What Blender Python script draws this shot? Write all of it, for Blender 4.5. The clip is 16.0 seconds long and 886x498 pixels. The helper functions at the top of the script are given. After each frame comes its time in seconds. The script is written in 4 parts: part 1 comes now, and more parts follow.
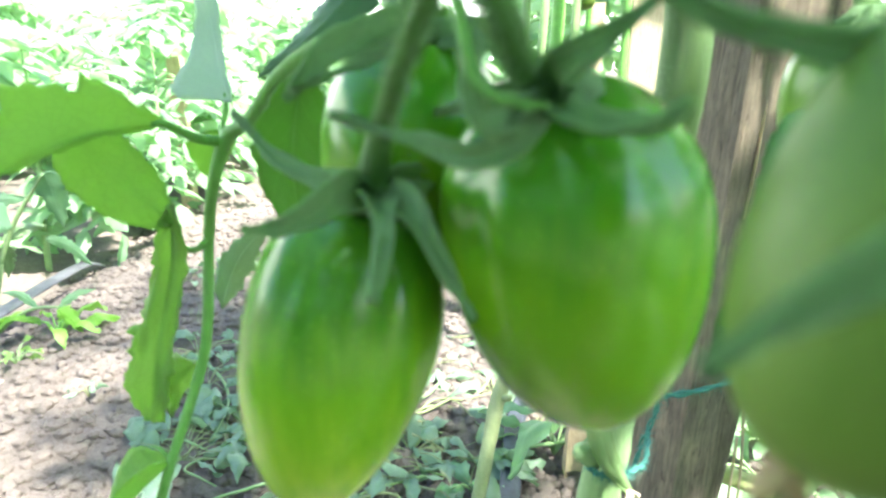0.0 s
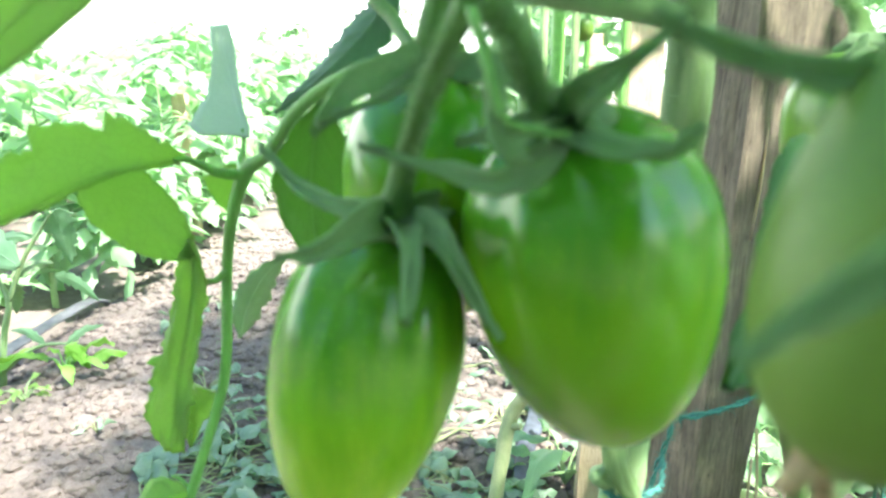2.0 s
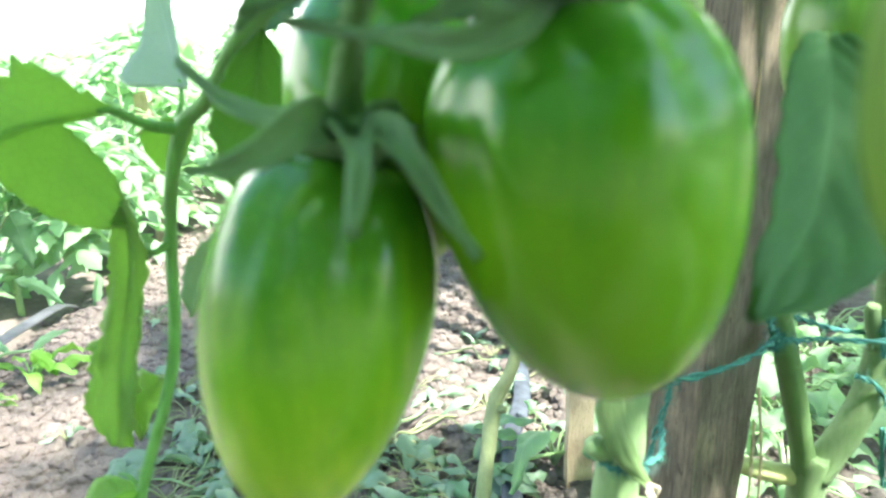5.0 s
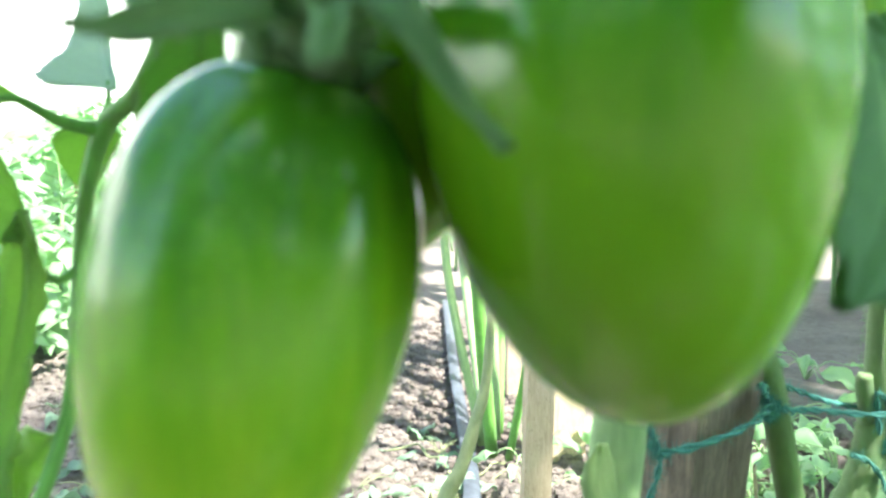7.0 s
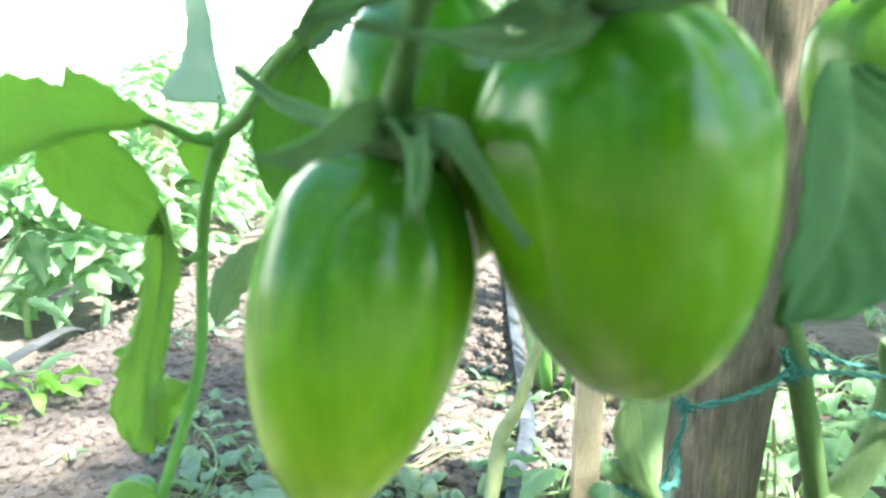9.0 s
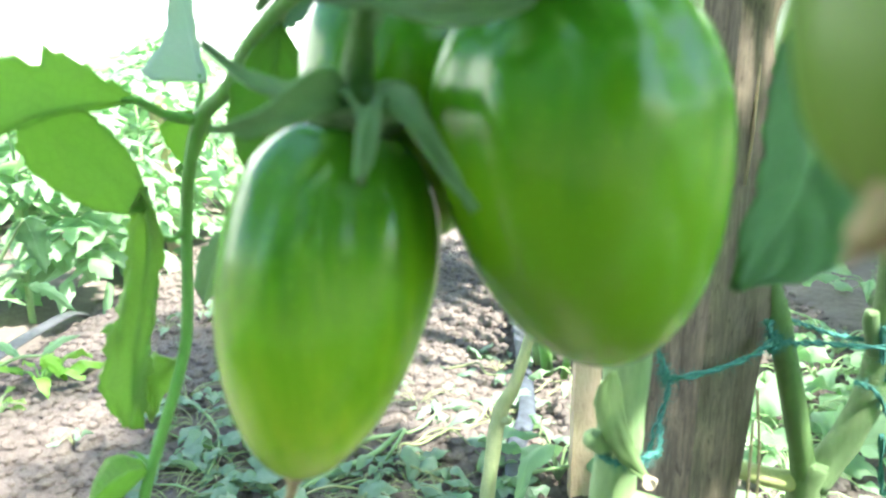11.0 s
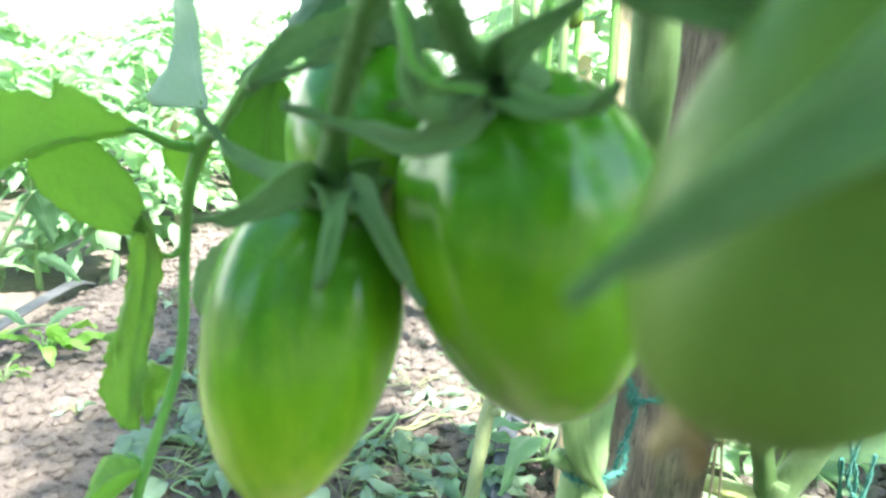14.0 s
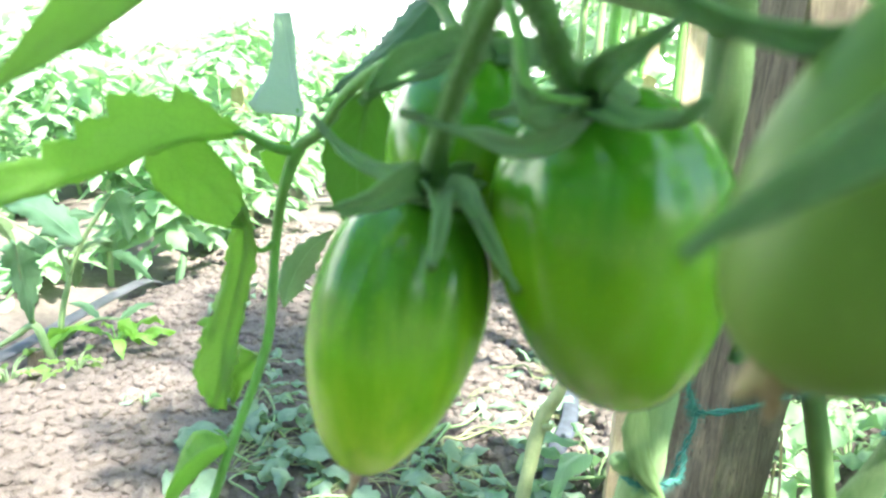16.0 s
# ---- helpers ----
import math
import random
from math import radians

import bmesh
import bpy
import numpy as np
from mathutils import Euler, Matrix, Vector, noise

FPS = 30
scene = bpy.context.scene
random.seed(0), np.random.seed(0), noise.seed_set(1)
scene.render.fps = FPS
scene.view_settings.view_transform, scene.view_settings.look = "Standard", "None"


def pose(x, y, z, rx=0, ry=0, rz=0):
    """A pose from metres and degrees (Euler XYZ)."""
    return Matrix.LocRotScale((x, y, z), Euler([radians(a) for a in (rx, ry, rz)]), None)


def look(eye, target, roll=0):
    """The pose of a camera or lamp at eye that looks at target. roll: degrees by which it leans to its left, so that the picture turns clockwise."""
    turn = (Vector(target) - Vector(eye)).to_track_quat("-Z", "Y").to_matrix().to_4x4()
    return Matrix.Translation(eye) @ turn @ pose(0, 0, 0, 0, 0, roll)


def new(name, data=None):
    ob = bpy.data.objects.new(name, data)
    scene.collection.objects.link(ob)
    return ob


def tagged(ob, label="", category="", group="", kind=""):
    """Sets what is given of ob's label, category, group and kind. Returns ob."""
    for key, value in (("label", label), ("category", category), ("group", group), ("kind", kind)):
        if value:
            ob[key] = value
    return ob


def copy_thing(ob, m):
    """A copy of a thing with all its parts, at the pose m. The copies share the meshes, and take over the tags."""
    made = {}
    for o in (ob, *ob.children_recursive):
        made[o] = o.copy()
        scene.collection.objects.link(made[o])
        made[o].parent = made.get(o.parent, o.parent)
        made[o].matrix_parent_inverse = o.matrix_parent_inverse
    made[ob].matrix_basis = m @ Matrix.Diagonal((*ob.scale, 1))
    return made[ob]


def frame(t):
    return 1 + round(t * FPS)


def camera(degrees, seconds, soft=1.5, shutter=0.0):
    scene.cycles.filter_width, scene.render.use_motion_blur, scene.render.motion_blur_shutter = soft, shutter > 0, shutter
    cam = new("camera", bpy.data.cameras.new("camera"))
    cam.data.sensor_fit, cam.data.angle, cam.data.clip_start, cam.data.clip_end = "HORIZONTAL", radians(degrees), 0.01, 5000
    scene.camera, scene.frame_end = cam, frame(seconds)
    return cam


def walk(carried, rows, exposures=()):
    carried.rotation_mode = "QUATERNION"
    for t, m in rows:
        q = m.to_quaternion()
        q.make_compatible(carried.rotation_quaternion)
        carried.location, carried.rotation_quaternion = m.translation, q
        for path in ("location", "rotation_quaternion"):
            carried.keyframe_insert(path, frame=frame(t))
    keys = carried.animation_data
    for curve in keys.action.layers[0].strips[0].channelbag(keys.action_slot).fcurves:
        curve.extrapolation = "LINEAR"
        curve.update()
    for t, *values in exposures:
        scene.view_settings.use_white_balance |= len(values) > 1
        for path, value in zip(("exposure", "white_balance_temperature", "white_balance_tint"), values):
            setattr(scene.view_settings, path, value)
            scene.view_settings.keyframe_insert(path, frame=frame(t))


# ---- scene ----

# ---- camera: seconds, eye, yaw, pitch, roll ----
cam = camera(66.1, 16.0, soft=2.3, shutter=0.4)
PATH = [
    (0, 0.0003, -0.0001, 0.4844, -0.02, -17.01, -0.11),
    (0.5, -0.0014, -0.0038, 0.4861, 0.32, -16.37, -0.30),
    (1, -0.0045, -0.0035, 0.4863, 0.26, -14.57, -0.26),
    (1.5, -0.0052, -0.0058, 0.4879, 0.15, -14.11, 0.00),
    (2, -0.0034, -0.0054, 0.4848, 0.21, -14.46, -1.23),
    (2.5, -0.0104, -0.0015, 0.4694, 0.26, -11.71, -0.68),
    (2.7, -0.0122, 0.0088, 0.4661, -1.31, -9.12, -0.34),
    (3, -0.0129, 0.0162, 0.4533, -2.72, -7.06, 0.59),
    (3.5, -0.0033, 0.0278, 0.4613, -4.38, -10.15, -1.94),
    (4, -0.0015, 0.0200, 0.4584, -2.66, -15.95, -2.86),
    (4.2, -0.0015, 0.0148, 0.4640, -1.57, -16.30, -3.47),
    (6.3, -0.0029, 0.0220, 0.4679, -3.33, -12.89, -3.23),
    (6.5, -0.0066, 0.0330, 0.4549, -5.18, -13.18, -3.29),
    (6.8, -0.0152, 0.0331, 0.4455, -7.43, -10.71, -2.46),
    (7, -0.0067, 0.0409, 0.4425, -6.61, -6.99, -1.08),
    (7.5, -0.0047, 0.0474, 0.4507, -6.77, -8.97, -2.34),
    (7.8, -0.0040, 0.0372, 0.4634, -4.85, -9.92, -3.77),
    (8, -0.0047, 0.0318, 0.4569, -3.67, -9.32, -2.20),
    (8.5, -0.0068, 0.0088, 0.4618, -0.80, -12.62, -1.36),
    (9, -0.0081, 0.0086, 0.4621, -1.36, -11.96, -1.72),
    (9.5, -0.0102, 0.0113, 0.4600, -1.63, -10.77, -1.19),
    (9.7, -0.0088, 0.0109, 0.4570, -1.86, -10.29, -0.89),
    (11.8, -0.0003, 0.0044, 0.4628, -0.59, -15.14, -3.33),
    (12, -0.0019, 0.0089, 0.4631, -0.48, -15.15, -3.01),
    (12.5, 0.0003, 0.0162, 0.4630, -1.97, -14.21, -2.35),
    (13, -0.0018, 0.0097, 0.4654, -2.77, -14.95, -1.15),
    (13.5, 0.0040, 0.0063, 0.4698, -1.46, -15.31, -1.59),
    (14, 0.0075, -0.0030, 0.4802, -0.43, -15.41, -0.24),
    (14.5, 0.0032, -0.0176, 0.4862, 1.49, -13.82, 1.60),
    (15, -0.0012, -0.0124, 0.4705, 2.95, -13.28, 2.52),
    (15.5, 0.0076, -0.0130, 0.4748, 4.99, -13.50, 1.20),
    (16, -0.0000, -0.0185, 0.4797, 4.08, -14.11, 1.10),
]
walk(cam, [(t, pose(x, y, z, 90 + p, 0, a) @ pose(0, 0, 0, 0, 0, r)) for t, x, y, z, a, p, r in PATH],
     exposures=[(0.0, 2.62, 6500, 4), (1.5, 2.60, 6500, 4), (3.5, 2.50, 6500, 4), (4.0, 2.54, 6500, 4), (6.5, 2.52, 6500, 4), (7.0, 2.52, 6500, 4), (8.0, 2.54, 6500, 4), (9.0, 2.60, 6500, 4), (12.0, 2.54, 6500, 4), (12.5, 2.44, 6500, 4), (13.5, 2.48, 6500, 4), (14.5, 2.60, 6500, 4), (15.0, 2.64, 6500, 4), (15.5, 2.52, 6500, 4), (16.0, 2.56, 6500, 4)])
cam.data.dof.use_dof = True
cam.data.dof.focus_distance = 0.55
cam.data.dof.aperture_fstop = 17.0

# ---- light: one high sun from the side, clear sky ----
SUN_EL, SUN_AZ = radians(58), math.atan2(0.80, -0.60)
world = bpy.data.worlds.new("sky")
scene.world = world
world.use_nodes = True
wn = world.node_tree.nodes
sky = wn.new("ShaderNodeTexSky")
sky.sky_type = "NISHITA"
sky.sun_disc = False
sky.sun_elevation, sky.sun_rotation = SUN_EL, SUN_AZ
wn["Background"].inputs["Strength"].default_value = 0.145
world.node_tree.links.new(sky.outputs[0], wn["Background"].inputs["Color"])
sun_data = bpy.data.lights.new("sun", "SUN")
sun_data.energy, sun_data.angle, sun_data.color = 5.2, radians(2.5), (1.0, 0.95, 0.87)
sun = new("sun", sun_data)
SUN_DIR = Vector((math.sin(SUN_AZ) * math.cos(SUN_EL), math.cos(SUN_AZ) * math.cos(SUN_EL), math.sin(SUN_EL)))
sun.matrix_world = look((SUN_DIR * 5)[:], (0, 0, 0))


# ---- materials ----
class Mat:
    """A node material in the making."""

    def __init__(self, name):
        self.m = bpy.data.materials.new(name)
        self.m.use_nodes = True
        self.t = self.m.node_tree
        self.b = self.t.nodes["Principled BSDF"]
        self.out = self.t.nodes["Material Output"]

    def node(self, kind, **values):
        n = self.t.nodes.new(kind)
        for key, value in values.items():
            n.inputs[key.replace("_", " ")].default_value = value
        return n

    def link(self, a, b):
        self.t.links.new(a, b)

    def coords(self, which="Object"):
        return self.t.nodes.new("ShaderNodeTexCoord").outputs[which]

    def noise(self, scale, detail=4.0, rough=0.6, vec=None, stretch=None):
        n = self.node("ShaderNodeTexNoise", Scale=scale, Detail=detail, Roughness=rough)
        v = vec if vec is not None else self.coords()
        if stretch:
            mp = self.node("ShaderNodeMapping", Scale=stretch)
            self.link(v, mp.inputs[0])
            v = mp.outputs[0]
        self.link(v, n.inputs["Vector"])
        return n.outputs["Fac"]

    def ramp(self, fac, stops):
        n = self.t.nodes.new("ShaderNodeValToRGB")
        el = n.color_ramp.elements
        el[0].position, el[0].color = stops[0][0], (*stops[0][1], 1)
        el[1].position, el[1].color = stops[-1][0], (*stops[-1][1], 1)
        for p, c in stops[1:-1]:
            e = el.new(p)
            e.color = (*c, 1)
        self.link(fac, n.inputs[0])
        return n.outputs[0]

    def math(self, op, a, b=0.0):
        n = self.t.nodes.new("ShaderNodeMath")
        n.operation = op
        for slot, v in zip(n.inputs, (a, b)):
            if isinstance(v, (int, float)):
                slot.default_value = v
            else:
                self.link(v, slot)
        return n.outputs[0]

    def mix(self, fac, a, b, blend="MIX"):
        n = self.t.nodes.new("ShaderNodeMix")
        n.data_type, n.blend_type = "RGBA", blend
        for slot, v in zip((n.inputs[0], n.inputs[6], n.inputs[7]), (fac, a, b)):
            if isinstance(v, tuple):
                slot.default_value = (*v, 1)
            elif isinstance(v, (int, float)):
                slot.default_value = v
            else:
                self.link(v, slot)
        return n.outputs[2]

    def bump(self, height, strength, distance):
        n = self.node("ShaderNodeBump", Strength=strength, Distance=distance)
        self.link(height, n.inputs["Height"])
        self.link(n.outputs[0], self.b.inputs["Normal"])
        return n.outputs[0]

    def set(self, colour=None, rough=None, **more):
        for slot, v in (("Base Color", colour), ("Roughness", rough), *more.items()):
            s = self.b.inputs[slot.replace("_", " ")]
            if v is None:
                continue
            if isinstance(v, tuple):
                s.default_value = (*v, 1)
            elif isinstance(v, (int, float)):
                s.default_value = v
            else:
                self.link(v, s)
        return self

    def translucent(self, colour, amount, normal=None):
        tr = self.t.nodes.new("ShaderNodeBsdfTranslucent")
        if isinstance(colour, tuple):
            tr.inputs["Color"].default_value = (*colour, 1)
        else:
            self.link(colour, tr.inputs["Color"])
        mx = self.t.nodes.new("ShaderNodeMixShader")
        mx.inputs[0].default_value = amount
        self.link(self.b.outputs[0], mx.inputs[1])
        self.link(tr.outputs[0], mx.inputs[2])
        self.link(mx.outputs[0], self.out.inputs["Surface"])
        return self


def leaf_material(name, dark, light, through_colour, amount=0.45, veins=True, rough=0.5, vein_tone=0.75):
    m = Mat(name)
    big = m.noise(45.0, 3.0)
    fine = m.noise(420.0, 4.0)
    col = m.ramp(m.math("ADD", m.math("MULTIPLY", big, 0.65), m.math("MULTIPLY", fine, 0.35)), [(0.3, dark), (0.7, light)])
    tr = m.mix(m.math("MULTIPLY", big, 0.7), through_colour, tuple(v * 0.6 for v in through_colour))
    height = fine
    if veins:
        sep = m.t.nodes.new("ShaderNodeSeparateXYZ")
        m.link(m.coords("UV"), sep.inputs[0])
        side = m.math("ABSOLUTE", sep.outputs[1])
        wave = m.math("PINGPONG", m.math("SUBTRACT", m.math("MULTIPLY", sep.outputs[0], 7.0), m.math("MULTIPLY", side, 2.2)), 0.5)
        vein = m.math("LESS_THAN", wave, 0.035)
        mid = m.math("LESS_THAN", side, 0.035)
        both = m.math("MULTIPLY", m.math("MAXIMUM", m.math("MULTIPLY", vein, 0.55), mid), m.math("MULTIPLY", m.noise(150.0), vein_tone))
        col = m.mix(both, col, tuple(min(1, v * 1.5 + 0.03) for v in light))
        cells = m.node("ShaderNodeTexVoronoi", Scale=330.0)
        cells.feature = "DISTANCE_TO_EDGE"
        m.link(m.coords(), cells.inputs["Vector"])
        net = m.math("MULTIPLY", m.math("LESS_THAN", cells.outputs["Distance"], 0.07), m.noise(90.0))
        tr = m.mix(m.math("MULTIPLY", m.math("MAXIMUM", m.math("MULTIPLY", net, 0.6), both), 0.5), tr, tuple(v * 0.45 for v in through_colour))
        tr = m.mix(m.math("MULTIPLY", fine, 0.45), tr, tuple(v * 0.55 for v in through_colour))
        height = m.math("SUBTRACT", m.math("MULTIPLY", fine, 0.4), m.math("MAXIMUM", both, m.math("MULTIPLY", net, 0.6)))
    m.set(col, rough)
    m.bump(height, 0.5, 0.0006)
    return m.translucent(tr, amount).m


LEAF = leaf_material("tomato_leaf", (0.10, 0.20, 0.055), (0.19, 0.325, 0.105), (0.60, 0.92, 0.27), 0.58)
LEAF_MID = leaf_material("bluish_leaf", (0.042, 0.125, 0.050), (0.098, 0.225, 0.090), (0.18, 0.42, 0.11), 0.42, rough=0.72)
# Greyish leaf paled further: the bright sky behind it is put into the colour.
LEAF_PALE = leaf_material("backlit_leaf_underside", (0.36, 0.47, 0.39), (0.52, 0.61, 0.54), (0.60, 0.76, 0.60), 0.55, rough=0.6)
# Green paled towards white: haze and glare of the far rows put into the colour.
LEAF_HAZED = leaf_material("hazed_foliage", (0.180, 0.31, 0.175), (0.295, 0.445, 0.275), (0.44, 0.72, 0.32), 0.5, veins=False, rough=0.45)
LEAF_WILT = leaf_material("wilted_weed_leaf", (0.12, 0.205, 0.135), (0.25, 0.355, 0.260), (0.28, 0.44, 0.22), 0.35, veins=False)
LEAF_YELLOW = leaf_material("yellowing_leaf", (0.125, 0.215, 0.075), (0.20, 0.30, 0.13), (0.34, 0.50, 0.18), 0.35)
# Sun on one leaflet is painted as pale green; light yellowish leaves share it.
LEAF_LIGHT = leaf_material("pale_sunlit_leaf", (0.19, 0.29, 0.14), (0.29, 0.41, 0.23), (0.4, 0.58, 0.26), 0.35)
# Paler copy of LEAF: light through the hanging leaflet is put into the colour.
LEAF_LIT = leaf_material("lit_leaf", (0.14, 0.245, 0.075), (0.24, 0.37, 0.14), (0.64, 0.94, 0.29), 0.52)
LEAF_TEAL = leaf_material("bluish_toothed_leaf", (0.075, 0.165, 0.115), (0.15, 0.27, 0.20), (0.20, 0.42, 0.20), 0.4)
LEAF_VEIN = leaf_material("veined_leaf", (0.07, 0.165, 0.045), (0.14, 0.27, 0.08), (0.40, 0.70, 0.17), 0.5, vein_tone=1.6)
# Cyan holds painted sky reflection and haze on the young plant; glaucous weeds share it.
LEAF_CYAN = leaf_material("cyan_sky_tinted_leaf", (0.13, 0.25, 0.14), (0.23, 0.39, 0.235), (0.36, 0.64, 0.29), 0.45)
LEAF_LIME = leaf_material("young_weed_leaf", (0.12, 0.30, 0.04), (0.22, 0.44, 0.08), (0.4, 0.7, 0.1), 0.4)


def stem_material(name, a, b, rough=0.55):
    m = Mat(name)
    col = m.ramp(m.math("ADD", m.math("MULTIPLY", m.noise(60.0), 0.5), m.math("MULTIPLY", m.noise(500.0, stretch=(1, 1, 0.15)), 0.5)), [(0.3, a), (0.7, b)])
    m.set(col, rough, Subsurface_Weight=0.0, Sheen_Weight=0.06, Sheen_Roughness=0.5)
    m.bump(m.noise(1100.0, 5.0, 0.75), 0.9, 0.0008)
    return m.m


STEM = stem_material("green_stem", (0.085, 0.235, 0.035), (0.165, 0.395, 0.080))
STEM_DARK = stem_material("truss_stem", (0.05, 0.135, 0.024), (0.11, 0.24, 0.05))
STEM_MAIN = stem_material("main_stem_skin", (0.05, 0.12, 0.03), (0.11, 0.20, 0.055))
STEM_PALE = stem_material("pale_stem", (0.165, 0.275, 0.110), (0.28, 0.405, 0.19))
STEM_YELLOW = stem_material("yellowing_stem", (0.36, 0.40, 0.15), (0.50, 0.53, 0.27))
STEM_FORK = stem_material("hairy_fork_stem", (0.090, 0.162, 0.060), (0.172, 0.265, 0.115))
STEM_DRY = stem_material("drying_stem", (0.17, 0.21, 0.09), (0.28, 0.31, 0.16))


def fruit_material(name, shoulder, body, base, gloss=0.22, spec=0.40, streaks=1.0):
    """Unripe skin: deep green shoulders running down in tongues, paler towards the blossom end, lengthwise streaks, tiny pale dots."""
    m = Mat(name)
    place = m.coords("Generated")
    sep = m.t.nodes.new("ShaderNodeSeparateXYZ")
    m.link(place, sep.inputs[0])
    wide = m.noise(4.0, 2.0, 0.5, place, (2.0, 2.0, 0.16))
    thin = m.noise(8.0, 2.0, 0.5, place, (2.2, 2.2, 0.12))
    cloud = m.noise(3.2, 3.0, 0.55, place)
    h = m.math("ADD", sep.outputs[2], m.math("MULTIPLY", m.math("SUBTRACT", wide, 0.5), 0.62 * streaks))
    h = m.math("ADD", h, m.math("MULTIPLY", m.math("SUBTRACT", thin, 0.5), 0.15 * streaks))
    h = m.math("ADD", h, m.math("MULTIPLY", m.math("SUBTRACT", cloud, 0.5), 0.40))
    col = m.ramp(h, [(0.10, base), (0.46, body), (0.80, shoulder)])
    dots = m.node("ShaderNodeTexVoronoi", Scale=620.0)
    m.link(m.coords(), dots.inputs["Vector"])
    speck = m.math("LESS_THAN", dots.outputs["Distance"], 0.16)
    col = m.mix(m.math("MULTIPLY", speck, 0.22), col, tuple(min(1, v * 1.9 + 0.02) for v in body))
    rough = m.math("ADD", m.math("MULTIPLY", m.noise(260.0, 3.0), 0.10), gloss - 0.05)
    m.set(col, rough, Specular_IOR_Level=spec, Subsurface_Weight=0.18, Subsurface_Scale=0.004)
    m.b.inputs["Subsurface Radius"].default_value = (0.7, 1.0, 0.2)
    m.bump(m.math("ADD", m.noise(120.0, 2.0), m.math("MULTIPLY", m.noise(900.0, 2.0), 0.12)), 0.10, 0.001)
    return m.m


FRUIT = fruit_material("unripe_skin", (0.052, 0.172, 0.011), (0.152, 0.328, 0.011), (0.300, 0.448, 0.026), 0.20)
FRUIT_DEEP = fruit_material("deep_green_skin", (0.050, 0.190, 0.012), (0.124, 0.277, 0.009), (0.140, 0.262, 0.011), 0.20, spec=0.38, streaks=0.8)
# Lighter copy of the skin: sun on the round tomato is put into the colour.
FRUIT_SUNLIT = fruit_material("sunlit_skin", (0.07, 0.18, 0.025), (0.14, 0.27, 0.035), (0.18, 0.31, 0.05), 0.3)
FRUIT_DULL = fruit_material("unripe_skin_matt", (0.050, 0.105, 0.022), (0.088, 0.150, 0.028), (0.115, 0.180, 0.036), 0.42, 0.2, 0.4)


def soil_material():
    m = Mat("dry_soil")
    col = m.ramp(m.math("ADD", m.math("MULTIPLY", m.noise(3.5, 5.0), 0.4), m.math("ADD", m.math("MULTIPLY", m.noise(55.0, 6.0, 0.75), 0.35), m.math("MULTIPLY", m.noise(260.0, 4.0, 0.7), 0.25))),
                 [(0.33, (0.078, 0.065, 0.060)), (0.5, (0.164, 0.138, 0.128)), (0.67, (0.276, 0.236, 0.221))])
    m.set(col, 0.95, Specular_IOR_Level=0.15)
    m.bump(m.math("ADD", m.noise(170.0, 8.0, 0.8), m.math("MULTIPLY", m.noise(700.0, 3.0), 0.4)), 0.9, 0.005)
    return m.m


SOIL = soil_material()


def wood_material(name, a, b, c):
    m = Mat(name)
    grain = m.noise(650.0, 8.0, 0.75, stretch=(1, 1, 0.07))
    big = m.noise(55.0, 7.0, 0.7, stretch=(1, 1, 0.45))
    col = m.ramp(m.math("ADD", m.math("MULTIPLY", grain, 0.5), m.math("MULTIPLY", big, 0.5)), [(0.33, a), (0.5, b), (0.68, c)])
    fleck = m.math("GREATER_THAN", m.noise(520.0, 3.0, 0.6, stretch=(1, 1, 0.3)), 0.64)
    col = m.mix(m.math("MULTIPLY", fleck, 0.7), col, a)
    crack = m.math("GREATER_THAN", m.noise(150.0, 3.0, 0.55, stretch=(1, 1, 0.025)), 0.63)
    col = m.mix(m.math("MULTIPLY", crack, 0.5), col, a)
    grain = m.math("SUBTRACT", grain, m.math("MULTIPLY", crack, 0.8))
    m.set(col, 0.8, Specular_IOR_Level=0.25)
    m.bump(grain, 0.8, 0.0025)
    return m.m


WOOD = wood_material("weathered_wood", (0.050, 0.041, 0.032), (0.138, 0.114, 0.091), (0.33, 0.260, 0.195))
WOOD_PALE = wood_material("pale_wood", (0.36, 0.26, 0.18), (0.54, 0.42, 0.30), (0.66, 0.54, 0.42))


def plain_material(name, a, b, rough, scale=200.0, **more):
    m = Mat(name)
    m.set(m.ramp(m.noise(scale), [(0.3, a), (0.7, b)]), rough, **more)
    m.bump(m.noise(scale * 4), 0.3, 0.0008)
    return m.m


TWINE = plain_material("green_twine", (0.020, 0.110, 0.100), (0.075, 0.25, 0.225), 0.9, 900.0)
# Greyer copy of black tape: dust and sky light are both in the colour.
TAPE_GREYED = plain_material("dusty_skylit_plastic", (0.050, 0.052, 0.062), (0.105, 0.108, 0.125), 0.5, 60.0)
TAPE_BLACK = plain_material("black_tape_plastic", (0.022, 0.026, 0.038), (0.062, 0.074, 0.102), 0.6, 60.0)
DRY = plain_material("dried_petal", (0.20, 0.13, 0.075), (0.40, 0.29, 0.19), 0.8, 400.0)
WITHERED = plain_material("withered_leaf", (0.42, 0.34, 0.26), (0.60, 0.52, 0.42), 0.8, 400.0)
STONE = plain_material("pebble_stone", (0.11, 0.095, 0.085), (0.20, 0.18, 0.16), 0.8, 90.0)


# White emission stands in for the bright distance and adds highlights to the fruit.
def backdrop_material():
    m = Mat("backdrop_glow")
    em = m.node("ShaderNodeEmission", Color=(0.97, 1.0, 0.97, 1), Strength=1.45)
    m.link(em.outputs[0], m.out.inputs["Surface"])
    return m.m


BACKDROP_GLOW = backdrop_material()


# ---- building helpers ----
def V(*p):
    return Vector(p)


def thing(name, at, label, category, group=""):
    ob = new(name)
    ob.empty_display_size = 0.02
